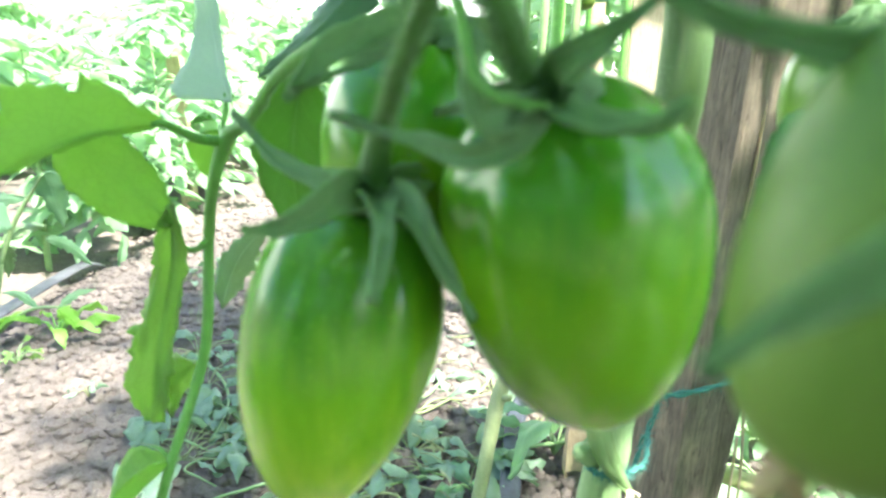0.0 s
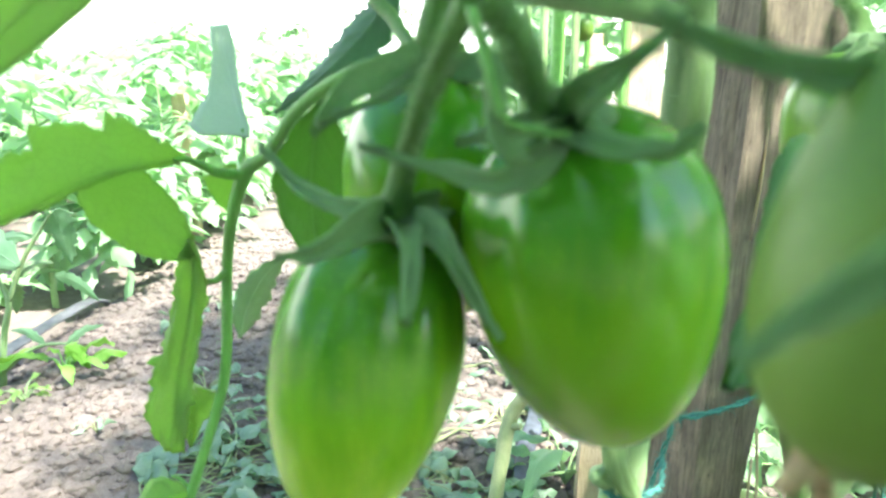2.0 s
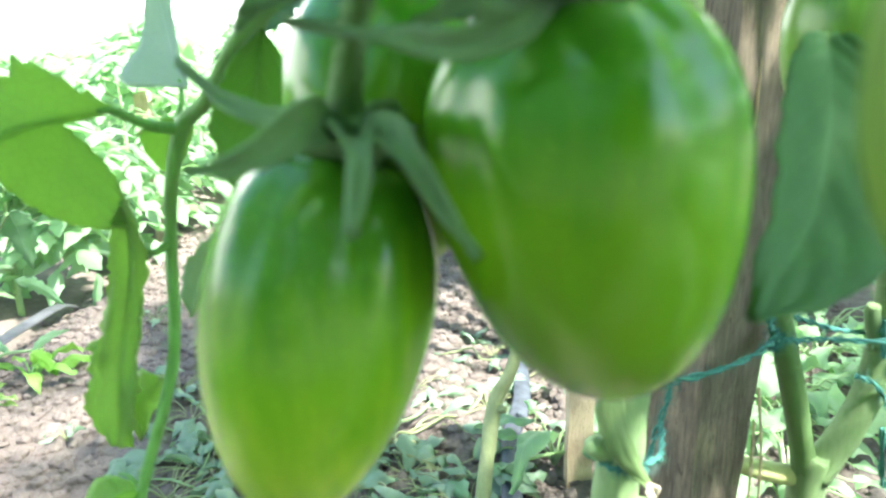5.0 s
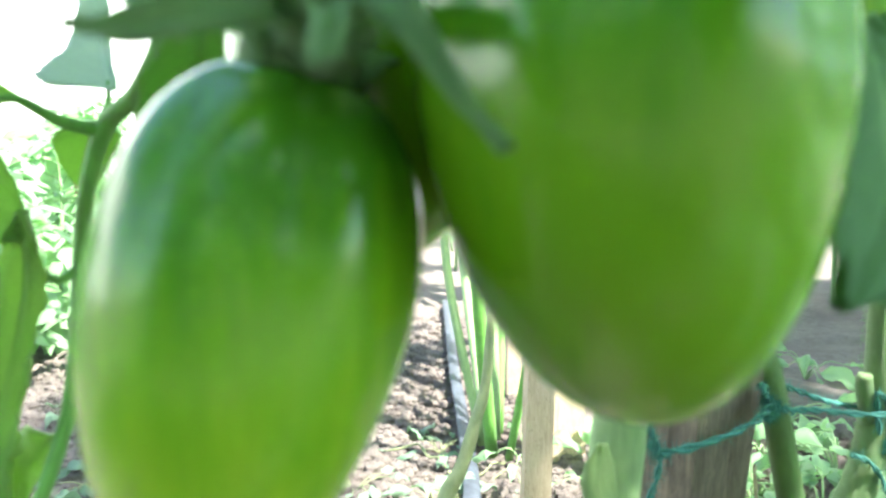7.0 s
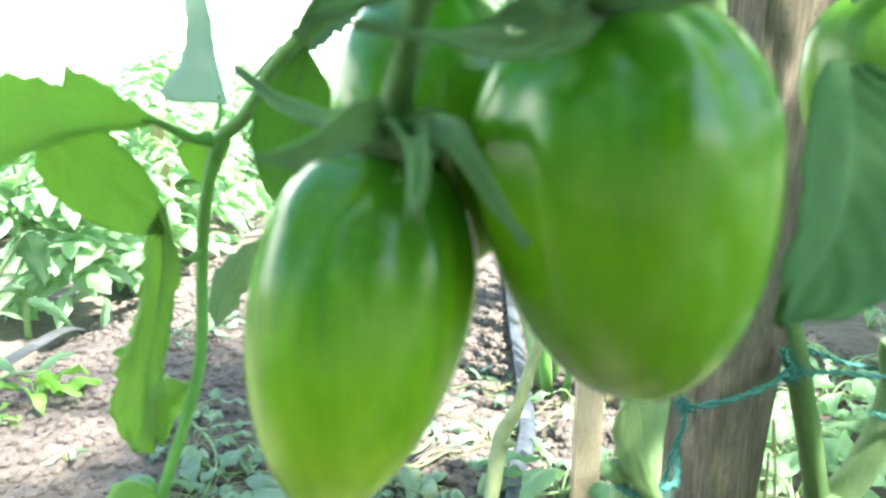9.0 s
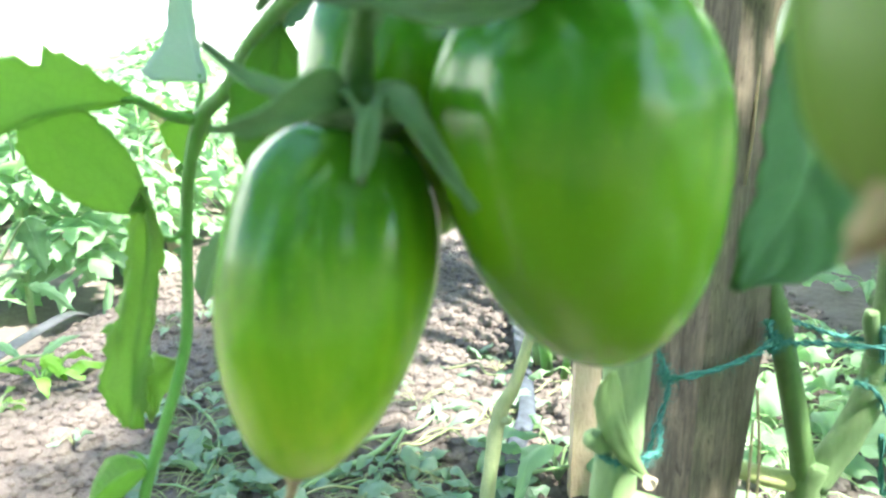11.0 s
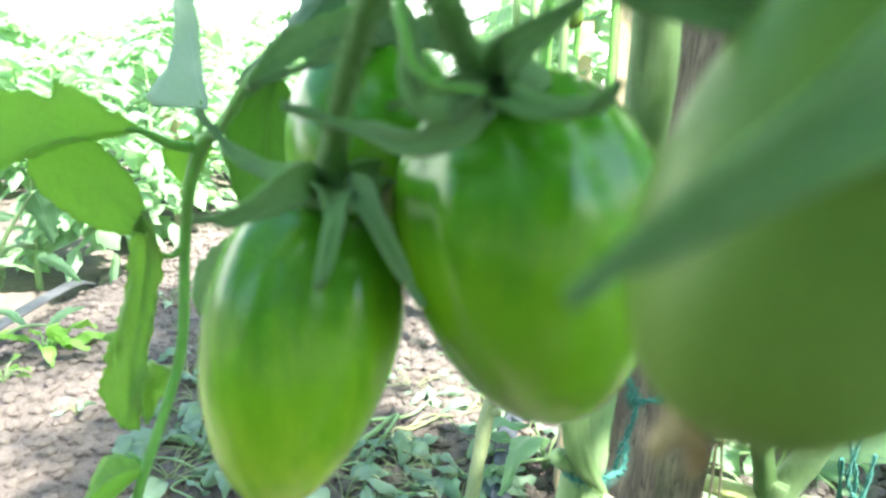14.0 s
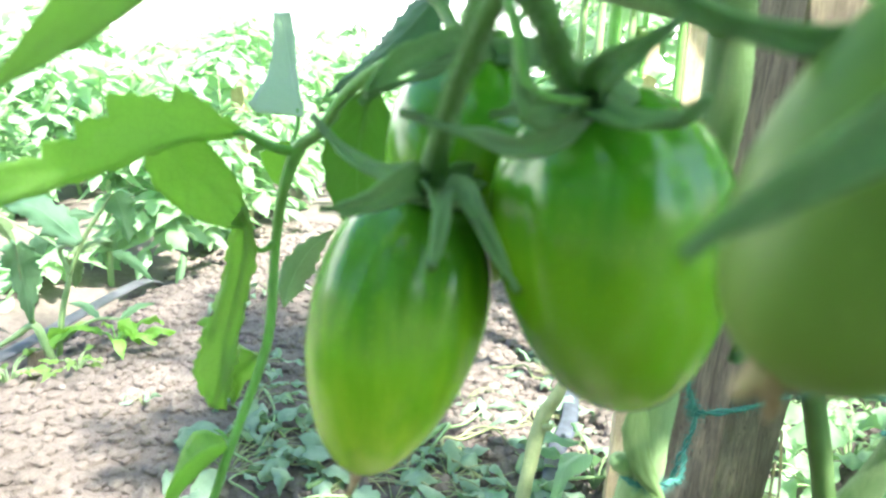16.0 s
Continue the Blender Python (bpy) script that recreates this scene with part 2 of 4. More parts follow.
    ob.location = at
    return tagged(ob, label, category, group)


def root_place(ob):
    p = Vector(ob.location)
    while ob.parent:
        ob = ob.parent
        p += Vector(ob.location)
    return p


def part(name, bm, material, parent=None, label="", smooth=True, solid=0.0, stuff=False):
    """Links a bmesh, built in world places, as one mesh under a thing or a part."""
    mesh = bpy.data.meshes.new(name)
    if parent:
        bmesh.ops.translate(bm, verts=bm.verts, vec=-root_place(parent))
    bm.to_mesh(mesh)
    bm.free()
    mesh.materials.append(material)
    if smooth:
        mesh.polygons.foreach_set("use_smooth", [True] * len(mesh.polygons))
    ob = new(name, mesh)
    ob.parent = parent
    if solid:
        md = ob.modifiers.new("thickness", "SOLIDIFY")
        md.thickness = solid
    return tagged(ob, label, kind="stuff" if stuff else "")


def spline(pts, n):
    """n + 1 places along a smooth line through the points."""
    pts = [Vector(p) for p in pts]
    ext = [2 * pts[0] - pts[1], *pts, 2 * pts[-1] - pts[-2]]
    out = []
    for k in range(n + 1):
        u = k / n * (len(pts) - 1)
        i = min(int(u), len(pts) - 2)
        u -= i
        a, b, c, d = ext[i:i + 4]
        out.append(0.5 * ((2 * b) + (c - a) * u + (2 * a - 5 * b + 4 * c - d) * u * u + (3 * b - a - 3 * c + d) * u ** 3))
    return out


def tube(bm, pts, radii, steps=16, sides=10, flat=1.0, wobble=0.0, seed=0):
    """A round rod along a smooth line; radii are spread along it."""
    line = spline(pts, steps)
    rings = []
    up = Vector((0.31, 0.2, 0.93))
    for k, p in enumerate(line):
        tan = (line[min(k + 1, steps)] - line[max(k - 1, 0)]).normalized()
        a = tan.cross(up)
        a = a.normalized() if a.length > 0.05 else tan.orthogonal().normalized()
        up = a.cross(tan).normalized()
        f = k / steps * (len(radii) - 1)
        i = min(int(f), len(radii) - 2) if len(radii) > 1 else 0
        r = radii[i] + (radii[i + 1] - radii[i]) * (f - i) if len(radii) > 1 else radii[0]
        ring = []
        for j in range(sides):
            w = j / sides * math.tau
            rr = r * (1 + wobble * noise.noise(Vector((k * 0.35, math.cos(w) * 1.3, math.sin(w) * 1.3 + seed))))
            ring.append(bm.verts.new(p + a * (math.cos(w) * rr) + up * (math.sin(w) * rr * flat)))
        rings.append(ring)
    for r0, r1 in zip(rings, rings[1:]):
        for j in range(sides):
            bm.faces.new((r0[j], r0[(j + 1) % sides], r1[(j + 1) % sides], r1[j]))
    bm.faces.new(rings[0][::-1])
    bm.faces.new(rings[-1])
    return line


def along(widths, s):
    """A width at s of 0 to 1 from a short list spread evenly along the leaf."""
    f = s * (len(widths) - 1)
    i = min(int(f), len(widths) - 2)
    u = f - i
    u = u * u * (3 - 2 * u) * 0.5 + u * 0.5
    return widths[i] + (widths[i + 1] - widths[i]) * u


OVATE = (0.04, 0.62, 0.95, 1.0, 0.86, 0.62, 0.34, 0.02)
SEPAL = (1.0, 1.0, 0.90, 0.68, 0.46, 0.30, 0.18, 0.04)
TAPER = (0.95, 1.0, 1.0, 0.92, 0.74, 0.48, 0.26, 0.05)


def blade(bm, mid, side, left, right, lobes=0.0, count=5, cup=0.0, ripple=0.0, seed=0, n=26, m=5, shape=OVATE, shape_r=None, quilt=0.0, teeth=0.25):
    """A leaf blade: a bent midrib, a sideways direction, the two half widths, and a lobed edge."""
    uv = bm.loops.layers.uv.verify()
    line = spline(mid, n)
    rows = []
    side = Vector(side)
    for k, p in enumerate(line):
        s = k / n
        tan = (line[min(k + 1, n)] - line[max(k - 1, 0)]).normalized()
        a = (side - tan * side.dot(tan)).normalized()
        nor = tan.cross(a)
        row = []
        for j in range(-m, m + 1):
            v = j / m
            w = left * along(shape, s) if v < 0 else right * along(shape_r or shape, s)
            ph = s * count + 0.37 * seed + (0.3 if v < 0 else 0)
            ph += 0.22 * math.sin(s * 9 + seed)
            saw = 1 - lobes * (1 - (ph % 1.0)) ** 1.5 * abs(v) ** 2
            saw *= 1 + teeth * lobes * math.sin(s * count * 17 + seed) * abs(v)
            q = p + a * (v * w * saw) + nor * (cup * abs(v) ** 1.6 * w)
            q += nor * ripple * noise.noise(Vector((s * 4 + seed * 3.1, v * 1.7, seed * 1.7))) * (0.3 + abs(v))
            q += nor * quilt * abs(math.sin(math.pi * (7 * s - 2.2 * abs(v)))) * min(1.0, 4 * abs(v)) * (1 - 0.5 * abs(v))
            row.append((bm.verts.new(q), s, v))
        rows.append(row)
    for r0, r1 in zip(rows, rows[1:]):
        for j in range(2 * m):
            quad = (r0[j], r0[j + 1], r1[j + 1], r1[j])
            f = bm.faces.new([q[0] for q in quad])
            for loop, q in zip(f.loops, quad):
                loop[uv].uv = (q[1], q[2])


def hero_leaf(name, parent, material, mid, side, left, right, label="", thick=0.0005, **more):
    bm = bmesh.new()
    blade(bm, mid, side, left, right, **more)
    ob = part(name, bm, material, parent, label, solid=thick)
    bm = bmesh.new()
    w = 0.00015 if material is LEAF else 0.0002 + 0.012 * (left + right)
    tube(bm, mid, [w, w * 0.7, w * 0.3], steps=20, sides=6)
    part("midrib", bm, material, ob)
    return ob


def rod(name, parent, material, pts, radii, label="", **more):
    bm = bmesh.new()
    tube(bm, pts, radii, **more)
    return part(name, bm, material, parent, label)


# ---- ground: one sheet, soft path between two planted furrows ----
def ground_height(x, y):
    h = 0.012 * noise.noise(Vector((x * 1.7, y * 1.7, 0.3)))
    h += 0.030 * math.exp(-((x + 0.52) / 0.26) ** 2)
    h -= 0.050 * math.exp(-((x + 0.86 - 0.03 * (y - 1)) / 0.10) ** 2)
    h -= 0.020 * math.exp(-((x - 0.10 - 0.13 * (y - 0.8)) / 0.10) ** 2)
    return h


def clod_height(x, y):
    p = Vector((x, y, 0)) + 0.016 * noise.noise_vector(Vector((x * 27, y * 27, 4.0)))
    rough = 0.16 + 0.84 / (1 + math.exp(-(x + 0.12) * 16))
    h = 0.012 * rough * noise.fractal(p * 9, 0.8, 2.1, 3)
    h += 0.006 * max(0.0, noise.noise(p * 37 + Vector((3, 1, 0)))) * rough * (0.3 + max(0.0, noise.noise(p * 11))) + 0.0010 * noise.noise(p * 63 + Vector((0, 0, 2)))
    return h * (0.42 + 0.75 * max(0.0, noise.noise(p * 2.2 + Vector((9, 0, 0)))) + 0.5 * math.exp(-((x - 0.05) / 0.25) ** 2))


def spread(lo, hi, step, far):
    out = list(np.arange(lo, hi, step))
    g, lead = step, []
    while out[-1] < far:
        g *= 1.35
        out.append(out[-1] + g)
    g = step
    while (lead[-1] if lead else out[0]) > -far:
        g *= 1.35
        lead.append((lead[-1] if lead else out[0]) - g)
    return lead[::-1] + out


def build_ground():
    xs, ys = spread(-1.15, 0.95, 0.0062, 500), spread(0.5, 2.3, 0.0062, 500)
    verts, faces = [], []
    for y in ys:
        for x in xs:
            near = -2 < x < 2 and -1 < y < 4
            verts.append((x, y, ground_height(x, y) + (clod_height(x, y) if near else 0)))
    w = len(xs)
    for j in range(len(ys) - 1):
        for i in range(w - 1):
            a = j * w + i
            faces.append((a, a + 1, a + w + 1, a + w))
    mesh = bpy.data.meshes.new("ground")
    mesh.from_pydata(verts, [], faces)
    mesh.materials.append(SOIL)
    mesh.polygons.foreach_set("use_smooth", [True] * len(mesh.polygons))
    return tagged(new("ground", mesh), "dry brown crumbly garden soil between plant rows", "ground", kind="structure")


build_ground()


# Added glowing sheet, tall and wide enough to show in fruit reflections.
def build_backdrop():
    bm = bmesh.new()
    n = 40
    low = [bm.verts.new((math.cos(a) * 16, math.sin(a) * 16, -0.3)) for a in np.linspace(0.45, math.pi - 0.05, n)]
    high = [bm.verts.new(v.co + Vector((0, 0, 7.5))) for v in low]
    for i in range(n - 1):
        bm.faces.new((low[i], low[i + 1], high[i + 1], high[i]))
    ob = part("backdrop", bm, BACKDROP_GLOW)
    return tagged(ob, "glowing white sheet standing in for hazy distance behind the rows", "backdrop", kind="structure")


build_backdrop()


# ---- the stake, the tomato plant tied to it, and its fruit ----
def build_stake():
    st = thing("wooden_stake", (0.11, 0.272, 0), "split weathered wooden stake with rough fibres, driven into soil", "stake")
    bm = bmesh.new()
    low = [V(0.0985, 0.246, 0.31), V(0.1300, 0.266, 0.31), V(0.1180, 0.304, 0.31), V(0.0870, 0.283, 0.31)]
    mid = [V(0.1085, 0.245, 0.497), V(0.1530, 0.268, 0.497), V(0.1440, 0.310, 0.497), V(0.1050, 0.287, 0.497)]
    bottom = [a + (a - b) * 2.25 for a, b in zip(low, mid)]
    top = [b + (b - a) * 2.1 for a, b in zip(low, mid)]
    rows = []
    for k in range(61):
        s = k / 60
        ring = []
        for i in range(4):
            a, b = bottom[i].lerp(top[i], s), bottom[(i + 1) % 4].lerp(top[(i + 1) % 4], s)
            for j in range(5):
                p = a.lerp(b, j / 5)
                p += 0.0016 * noise.noise_vector(Vector((p.x * 160, p.y * 160, p.z * 9)))
                ring.append(bm.verts.new(p))
        rows.append(ring)
    for r0, r1 in zip(rows, rows[1:]):
        for j in range(20):
            bm.faces.new((r0[j], r0[(j + 1) % 20], r1[(j + 1) % 20], r1[j]))
    bm.faces.new(rows[-1])
    part("post", bm, WOOD, st, smooth=False)
    for pts in ([(0.128, 0.257, 0.335), (0.1305, 0.256, 0.30), (0.129, 0.255, 0.24)], [(0.1275, 0.2575, 0.32), (0.126, 0.256, 0.28), (0.122, 0.256, 0.25)], [(0.118, 0.2515, 0.47), (0.1155, 0.2485, 0.44), (0.114, 0.249, 0.42)]):
        rod("splinter", st, WOOD_PALE, pts, [0.0007, 0.0006, 0.0003], "loose pale wood fibre", steps=8, sides=5)
    return st


build_stake()

plant = thing("tomato_plant", (0.062, 0.225, 0.0), "bushy green tomato plant tied to a stake", "plant")
rod("lower_stem", plant, STEM_PALE, [(0.066, 0.228, -0.03), (0.060, 0.225, 0.27), (0.0634, 0.225, 0.342), (0.0668, 0.225, 0.377)], [0.0086, 0.0083, 0.0081, 0.008], "thick pale lower stem", steps=30, sides=14, wobble=0.12)
rod("main_stem", plant, STEM_MAIN, [(0.0664, 0.225, 0.373), (0.0700, 0.225, 0.41), (0.0777, 0.225, 0.4825), (0.0745, 0.228, 0.56), (0.08, 0.25, 0.8), (0.085, 0.26, 1.02)],
    [0.0079, 0.0078, 0.0078, 0.007, 0.006, 0.003], "thick hairy green main stem", steps=48, sides=14, wobble=0.12)
rod("side_shoot", plant, STEM_PALE, [(0.061, 0.222, 0.312), (0.076, 0.219, 0.309), (0.092, 0.222, 0.299), (0.109, 0.228, 0.280), (0.118, 0.232, 0.24), (0.117, 0.235, 0.14), (0.112, 0.236, 0.05)], [0.005, 0.0045, 0.0042, 0.004, 0.0035, 0.003, 0.002], "pale side shoot", steps=26)
rod("truss_stem", plant, STEM_DARK, [(0.0785, 0.2315, 0.4945), (0.0672, 0.212, 0.4996), (0.0384, 0.17, 0.5005), (0.0112, 0.122, 0.4995), (0.0016, 0.102, 0.4965)], [0.0048, 0.0040, 0.0036, 0.0034, 0.0036], "fuzzy green fruit stalk", steps=24)
rod("truss_branch", plant, STEM_DARK, [(0.003, 0.105, 0.497), (-0.002, 0.135, 0.507), (-0.0028, 0.155, 0.504), (-0.0062, 0.158, 0.4922), (-0.0085, 0.16, 0.486)], [0.0036, 0.0036, 0.0036, 0.0036, 0.003], steps=20)
rachis = rod("leaf_stalk", plant, STEM, [(0.0015, 0.160, 0.490), (-0.0135, 0.172, 0.4885), (-0.0303, 0.185, 0.4843), (-0.0461, 0.2, 0.4753), (-0.0600, 0.215, 0.4610), (-0.0704, 0.223, 0.4537), (-0.0772, 0.226, 0.4376),
    (-0.0829, 0.2326, 0.4175), (-0.0826, 0.222, 0.39), (-0.0845, 0.215, 0.3743), (-0.0941, 0.203, 0.3438), (-0.0993, 0.2, 0.3275), (-0.1081, 0.196, 0.3028)],
    [0.0019, 0.0019, 0.0019, 0.002, 0.0022, 0.0025, 0.0021, 0.002, 0.002, 0.0019, 0.0018, 0.0017, 0.0012], "slender bright green leaf stalk", steps=60)

BROAD = (0.06, 0.7, 1.0, 0.98, 0.8, 0.66, 0.5, 0.3, 0.02)
hero_leaf("leaflet", plant, LEAF, [(-0.0860, 0.2145, 0.4597), (-0.1063, 0.2, 0.4580), (-0.1230, 0.185, 0.4500), (-0.1430, 0.165, 0.4415), (-0.176, 0.140, 0.4270)], (0.20, 0.15, 1), 0.0032, 0.0198, lobes=0.36, count=7.4, teeth=0.16, cup=0.15, ripple=0.0022, seed=1, shape=BROAD, n=56, m=8, quilt=0.0006)
rod("leaflet_stalk", plant, STEM, [(-0.0720, 0.223, 0.4530), (-0.0790, 0.2195, 0.4548), (-0.0860, 0.2145, 0.4596), (-0.0895, 0.2120, 0.4600)], [0.0019, 0.0017, 0.0012, 0.0006])
hero_leaf("leaflet", plant, LEAF, [(-0.1175, 0.2105, 0.4585), (-0.108, 0.2135, 0.4480), (-0.098, 0.215, 0.4370), (-0.0885, 0.216, 0.4265)], (0.7, 0, 0.72), 0.0132, 0.0128, lobes=0.06, count=6, cup=0.12, ripple=0.0016, seed=2, shape=(0.25, 0.8, 1, 1, 0.95, 0.8, 0.55, 0.05), n=50, m=8, quilt=0.0006)
hero_leaf("leaflet", plant, LEAF_LIT, [(-0.0878, 0.2162, 0.4340), (-0.0918, 0.2190, 0.4110), (-0.1000, 0.2195, 0.3806), (-0.1060, 0.22, 0.3525)], (1, -0.1, 0.18), 0.0090, 0.0084, lobes=0.22, count=8, cup=0.35, ripple=0.0060, quilt=0.0008, seed=3, shape=(0.08, 0.52, 0.70, 0.76, 0.84, 0.95, 1.0, 0.9, 0.62), n=44, m=6, label="limp hanging leaflet with a wavy edge")
rod("leaflet_stalk", plant, STEM, [(-0.0829, 0.2322, 0.4172), (-0.0862, 0.226, 0.4150), (-0.0888, 0.220, 0.4200), (-0.0880, 0.2165, 0.4320)], [0.0014, 0.0011, 0.001, 0.0008])
hero_leaf("leaflet", plant, LEAF_LIT, [(-0.0862, 0.218, 0.3765), (-0.0930, 0.2215, 0.3700), (-0.0975, 0.2215, 0.3640), (-0.0985, 0.2195, 0.3535)], (0.8, 0.1, -0.6), 0.0075, 0.0065, lobes=0.2, count=4, cup=-0.5, ripple=0.003, seed=4)
hero_leaf("leaflet", plant, LEAF, [(-0.1030, 0.221, 0.3850), (-0.1090, 0.223, 0.3860), (-0.1130, 0.224, 0.3850)], (0.2, 0.3, 1), 0.003, 0.0026, lobes=0.2, count=2, cup=0.3, seed=14)
hero_leaf("leaflet", plant, LEAF_PALE, [(-0.0730, 0.238, 0.4645), (-0.0785, 0.25, 0.4728), (-0.0863, 0.27, 0.4849), (-0.0948, 0.29, 0.5063)], (1, 0.25, 0.12), 0.0195, 0.0042, lobes=0.1, count=6, cup=-0.10, ripple=0.0008, seed=5, shape=(0.03, 0.9, 0.92, 0.68, 0.5, 0.36, 0.25, 0.2), shape_r=(0.2, 0.5, 0.5, 0.5, 0.6, 0.8, 1.0, 0.9), n=34, label="greyish curled leaflet seen from its underside")
rod("leaflet_stalk", plant, STEM, [(-0.0715, 0.2235, 0.4535), (-0.0745, 0.232, 0.4560), (-0.0740, 0.237, 0.4610), (-0.0750, 0.241, 0.4670)], [0.0012, 0.001, 0.0009, 0.0006])
hero_leaf("leaflet", plant, LEAF, [(-0.0945, 0.2030, 0.3450), (-0.1010, 0.1985, 0.3400), (-0.1080, 0.1950, 0.3330), (-0.1150, 0.1930, 0.3240)], (0.35, 0.85, 0.20), 0.0065, 0.0125, lobes=0.08, count=4, cup=-0.95, ripple=0.001, seed=6, shape=(0.35, 0.85, 1, 1, 0.92, 0.75, 0.5, 0.05), n=34, m=7, label="cupped green leaflet folded along its midrib")
rod("tendril", plant, STEM, [(-0.0935, 0.2035, 0.3455), (-0.0975, 0.205, 0.3495), (-0.1010, 0.206, 0.3500)], [0.0007, 0.0006, 0.0004], steps=8, sides=6)
hero_leaf("leaflet", plant, LEAF_LIGHT, [(-0.0835, 0.240, 0.3880), (-0.0810, 0.2475, 0.3990), (-0.0740, 0.250, 0.4100), (-0.0640, 0.251, 0.4185)], (0.6, 0.1, -0.7), 0.0066, 0.0080, lobes=0.28, count=5, cup=0.3, ripple=0.001, seed=7)
hero_leaf("leaflet", plant, LEAF, [(-0.0765, 0.2310, 0.4560), (-0.0805, 0.2390, 0.4510), (-0.0830, 0.242, 0.4365)], (1, 0.1, 0.1), 0.009, 0.0075, lobes=0.05, count=3, cup=0.3, seed=8, shape=(0.5, 0.95, 1, 1, 0.95, 0.8, 0.5, 0.05))
hero_leaf("leaflet", plant, LEAF_TEAL, [(-0.0150, 0.2120, 0.5120), (-0.0270, 0.2190, 0.4985), (-0.0430, 0.2270, 0.4850), (-0.0625, 0.2380, 0.4725)], (-0.64, 0.25, 0.77), 0.0085, 0.0070, lobes=0.20, count=7.5, teeth=0.5, cup=0.25, ripple=0.0014, seed=9, n=50, m=7, quilt=0.0005, label="bluish green toothed leaflet half folded along its midrib")
hero_leaf("leaflet", plant, LEAF_VEIN, [(-0.0385, 0.1985, 0.4785), (-0.0440, 0.2040, 0.4590), (-0.0450, 0.2050, 0.4400), (-0.0420, 0.2040, 0.4200)], (1, 0.25, 0.05), 0.0125, 0.0135, lobes=0.10, count=6, cup=0.35, ripple=0.0016, seed=10, n=44, m=7, quilt=0.0007, label="hanging green leaflet with pale yellow veins")
rod("leaf_stalk", plant, STEM, [(-0.0345, 0.1900, 0.4820), (-0.0370, 0.1950, 0.4805), (-0.0385, 0.1985, 0.4785)], [0.0013, 0.0011, 0.0008], steps=6)
rod("leaf_stalk", plant, STEM_DARK, [(0.0770, 0.2250, 0.5500), (0.0200, 0.2100, 0.5480), (-0.0210, 0.2040, 0.5140), (-0.0160, 0.1930, 0.4990), (-0.0085, 0.1750, 0.4880)], [0.0030, 0.0026, 0.0023, 0.0021, 0.0019], steps=24)
hero_leaf("leaflet", plant, LEAF_MID, [(0.0850, 0.160, 0.4680), (0.0800, 0.149, 0.4540), (0.0690, 0.133, 0.4370), (0.0500, 0.116, 0.4240)], (1, 0.1, -0.35), 0.0140, 0.0190, lobes=0.05, count=6, cup=0.3, ripple=0.002, seed=11, shape=(0.2, 0.75, 1, 1, 0.92, 0.75, 0.5, 0.05), n=56, m=8, quilt=0.0014, label="dark drooping leaflet with raised veins")
rod("leaf_stalk", plant, STEM, [(0.0775, 0.228, 0.545), (0.110, 0.238, 0.535), (0.158, 0.220, 0.505), (0.140, 0.188, 0.468), (0.102, 0.166, 0.462), (0.0838, 0.159, 0.468)], [0.0022, 0.0020, 0.0017, 0.0014, 0.0011, 0.0009], steps=30)
hero_leaf("leaflet", plant, LEAF_LIT, [(-0.052, 0.12, 0.514), (-0.0692, 0.12, 0.5015), (-0.088, 0.12, 0.488), (-0.107, 0.12, 0.4745)], (0.6, 0.2, -0.75), 0.0065, 0.0065, lobes=0.06, count=4, cup=0.4, seed=12)
hero_leaf("leaflet", plant, LEAF_LIT, [(-0.098, 0.105, 0.514), (-0.107, 0.108, 0.502), (-0.116, 0.11, 0.486)], (1, 0.2, 0.2), 0.008, 0.010, lobes=0.06, count=4, cup=0.4, seed=22)
rod("leaf_stalk", plant, STEM, [(0.070, 0.224, 0.540), (0.02, 0.17, 0.56), (-0.03, 0.13, 0.535), (-0.052, 0.12, 0.514), (-0.07, 0.115, 0.52), (-0.098, 0.105, 0.515)], [0.003, 0.0024, 0.002, 0.0016, 0.0013, 0.001], steps=24)
hero_leaf("leaflet", plant, LEAF_YELLOW, [(0.0580, 0.2185, 0.3640), (0.0568, 0.2155, 0.3500), (0.0608, 0.2125, 0.3380), (0.0672, 0.2090, 0.3290)], (1, -0.1, 0.35), 0.0050, 0.0048, lobes=0.10, count=3, cup=-0.25, ripple=0.002, n=30, shape=(0.3, 0.8, 1, 1, 0.9, 0.75, 0.5, 0.3), seed=13, label="yellowing curled leaf scrap with a dry tip")
hero_leaf("dry_tip", plant, WITHERED, [(0.0668, 0.2090, 0.3296), (0.0684, 0.2080, 0.3268), (0.0694, 0.2075, 0.3252)], (1, 0, 0.3), 0.0026, 0.0030, lobes=0.2, count=4, cup=0.5, ripple=0.001, seed=44, label="pale pinkish withered leaf tip")
rod("leaf_scar", plant, STEM_PALE, [(0.0600, 0.2240, 0.3335), (0.0545, 0.2205, 0.3365), (0.0518, 0.2200, 0.3390), (0.0508, 0.2202, 0.3408)], [0.0044, 0.0046, 0.0040, 0.0022], "pale swollen leaf scar", steps=10, wobble=0.3)


# ---- fruit ----
def axis_turn(axis):
    return Vector((0, 0, 1)).rotation_difference(Vector(axis)).to_matrix()


def fruit_mesh(bm, centre, axis, a, length, taper, seed, power=2.3, ribs=0.026, rows=52, cols=84, groove=()):
    turn, centre = axis_turn(axis), Vector(centre)
    rings = []
    for i in range(1, rows):
        th = math.pi * i / rows
        z = -math.copysign(abs(math.cos(th)) ** 0.92, math.cos(th))
        r = a * (1 - abs(z) ** power) ** (1 / power) * (1 + taper * z)
        topness = max(0.0, z) ** 2
        dip = 0.07 * length * max(0.0, 1 - r / (0.5 * a)) if z > 0 else 0
        ring = []
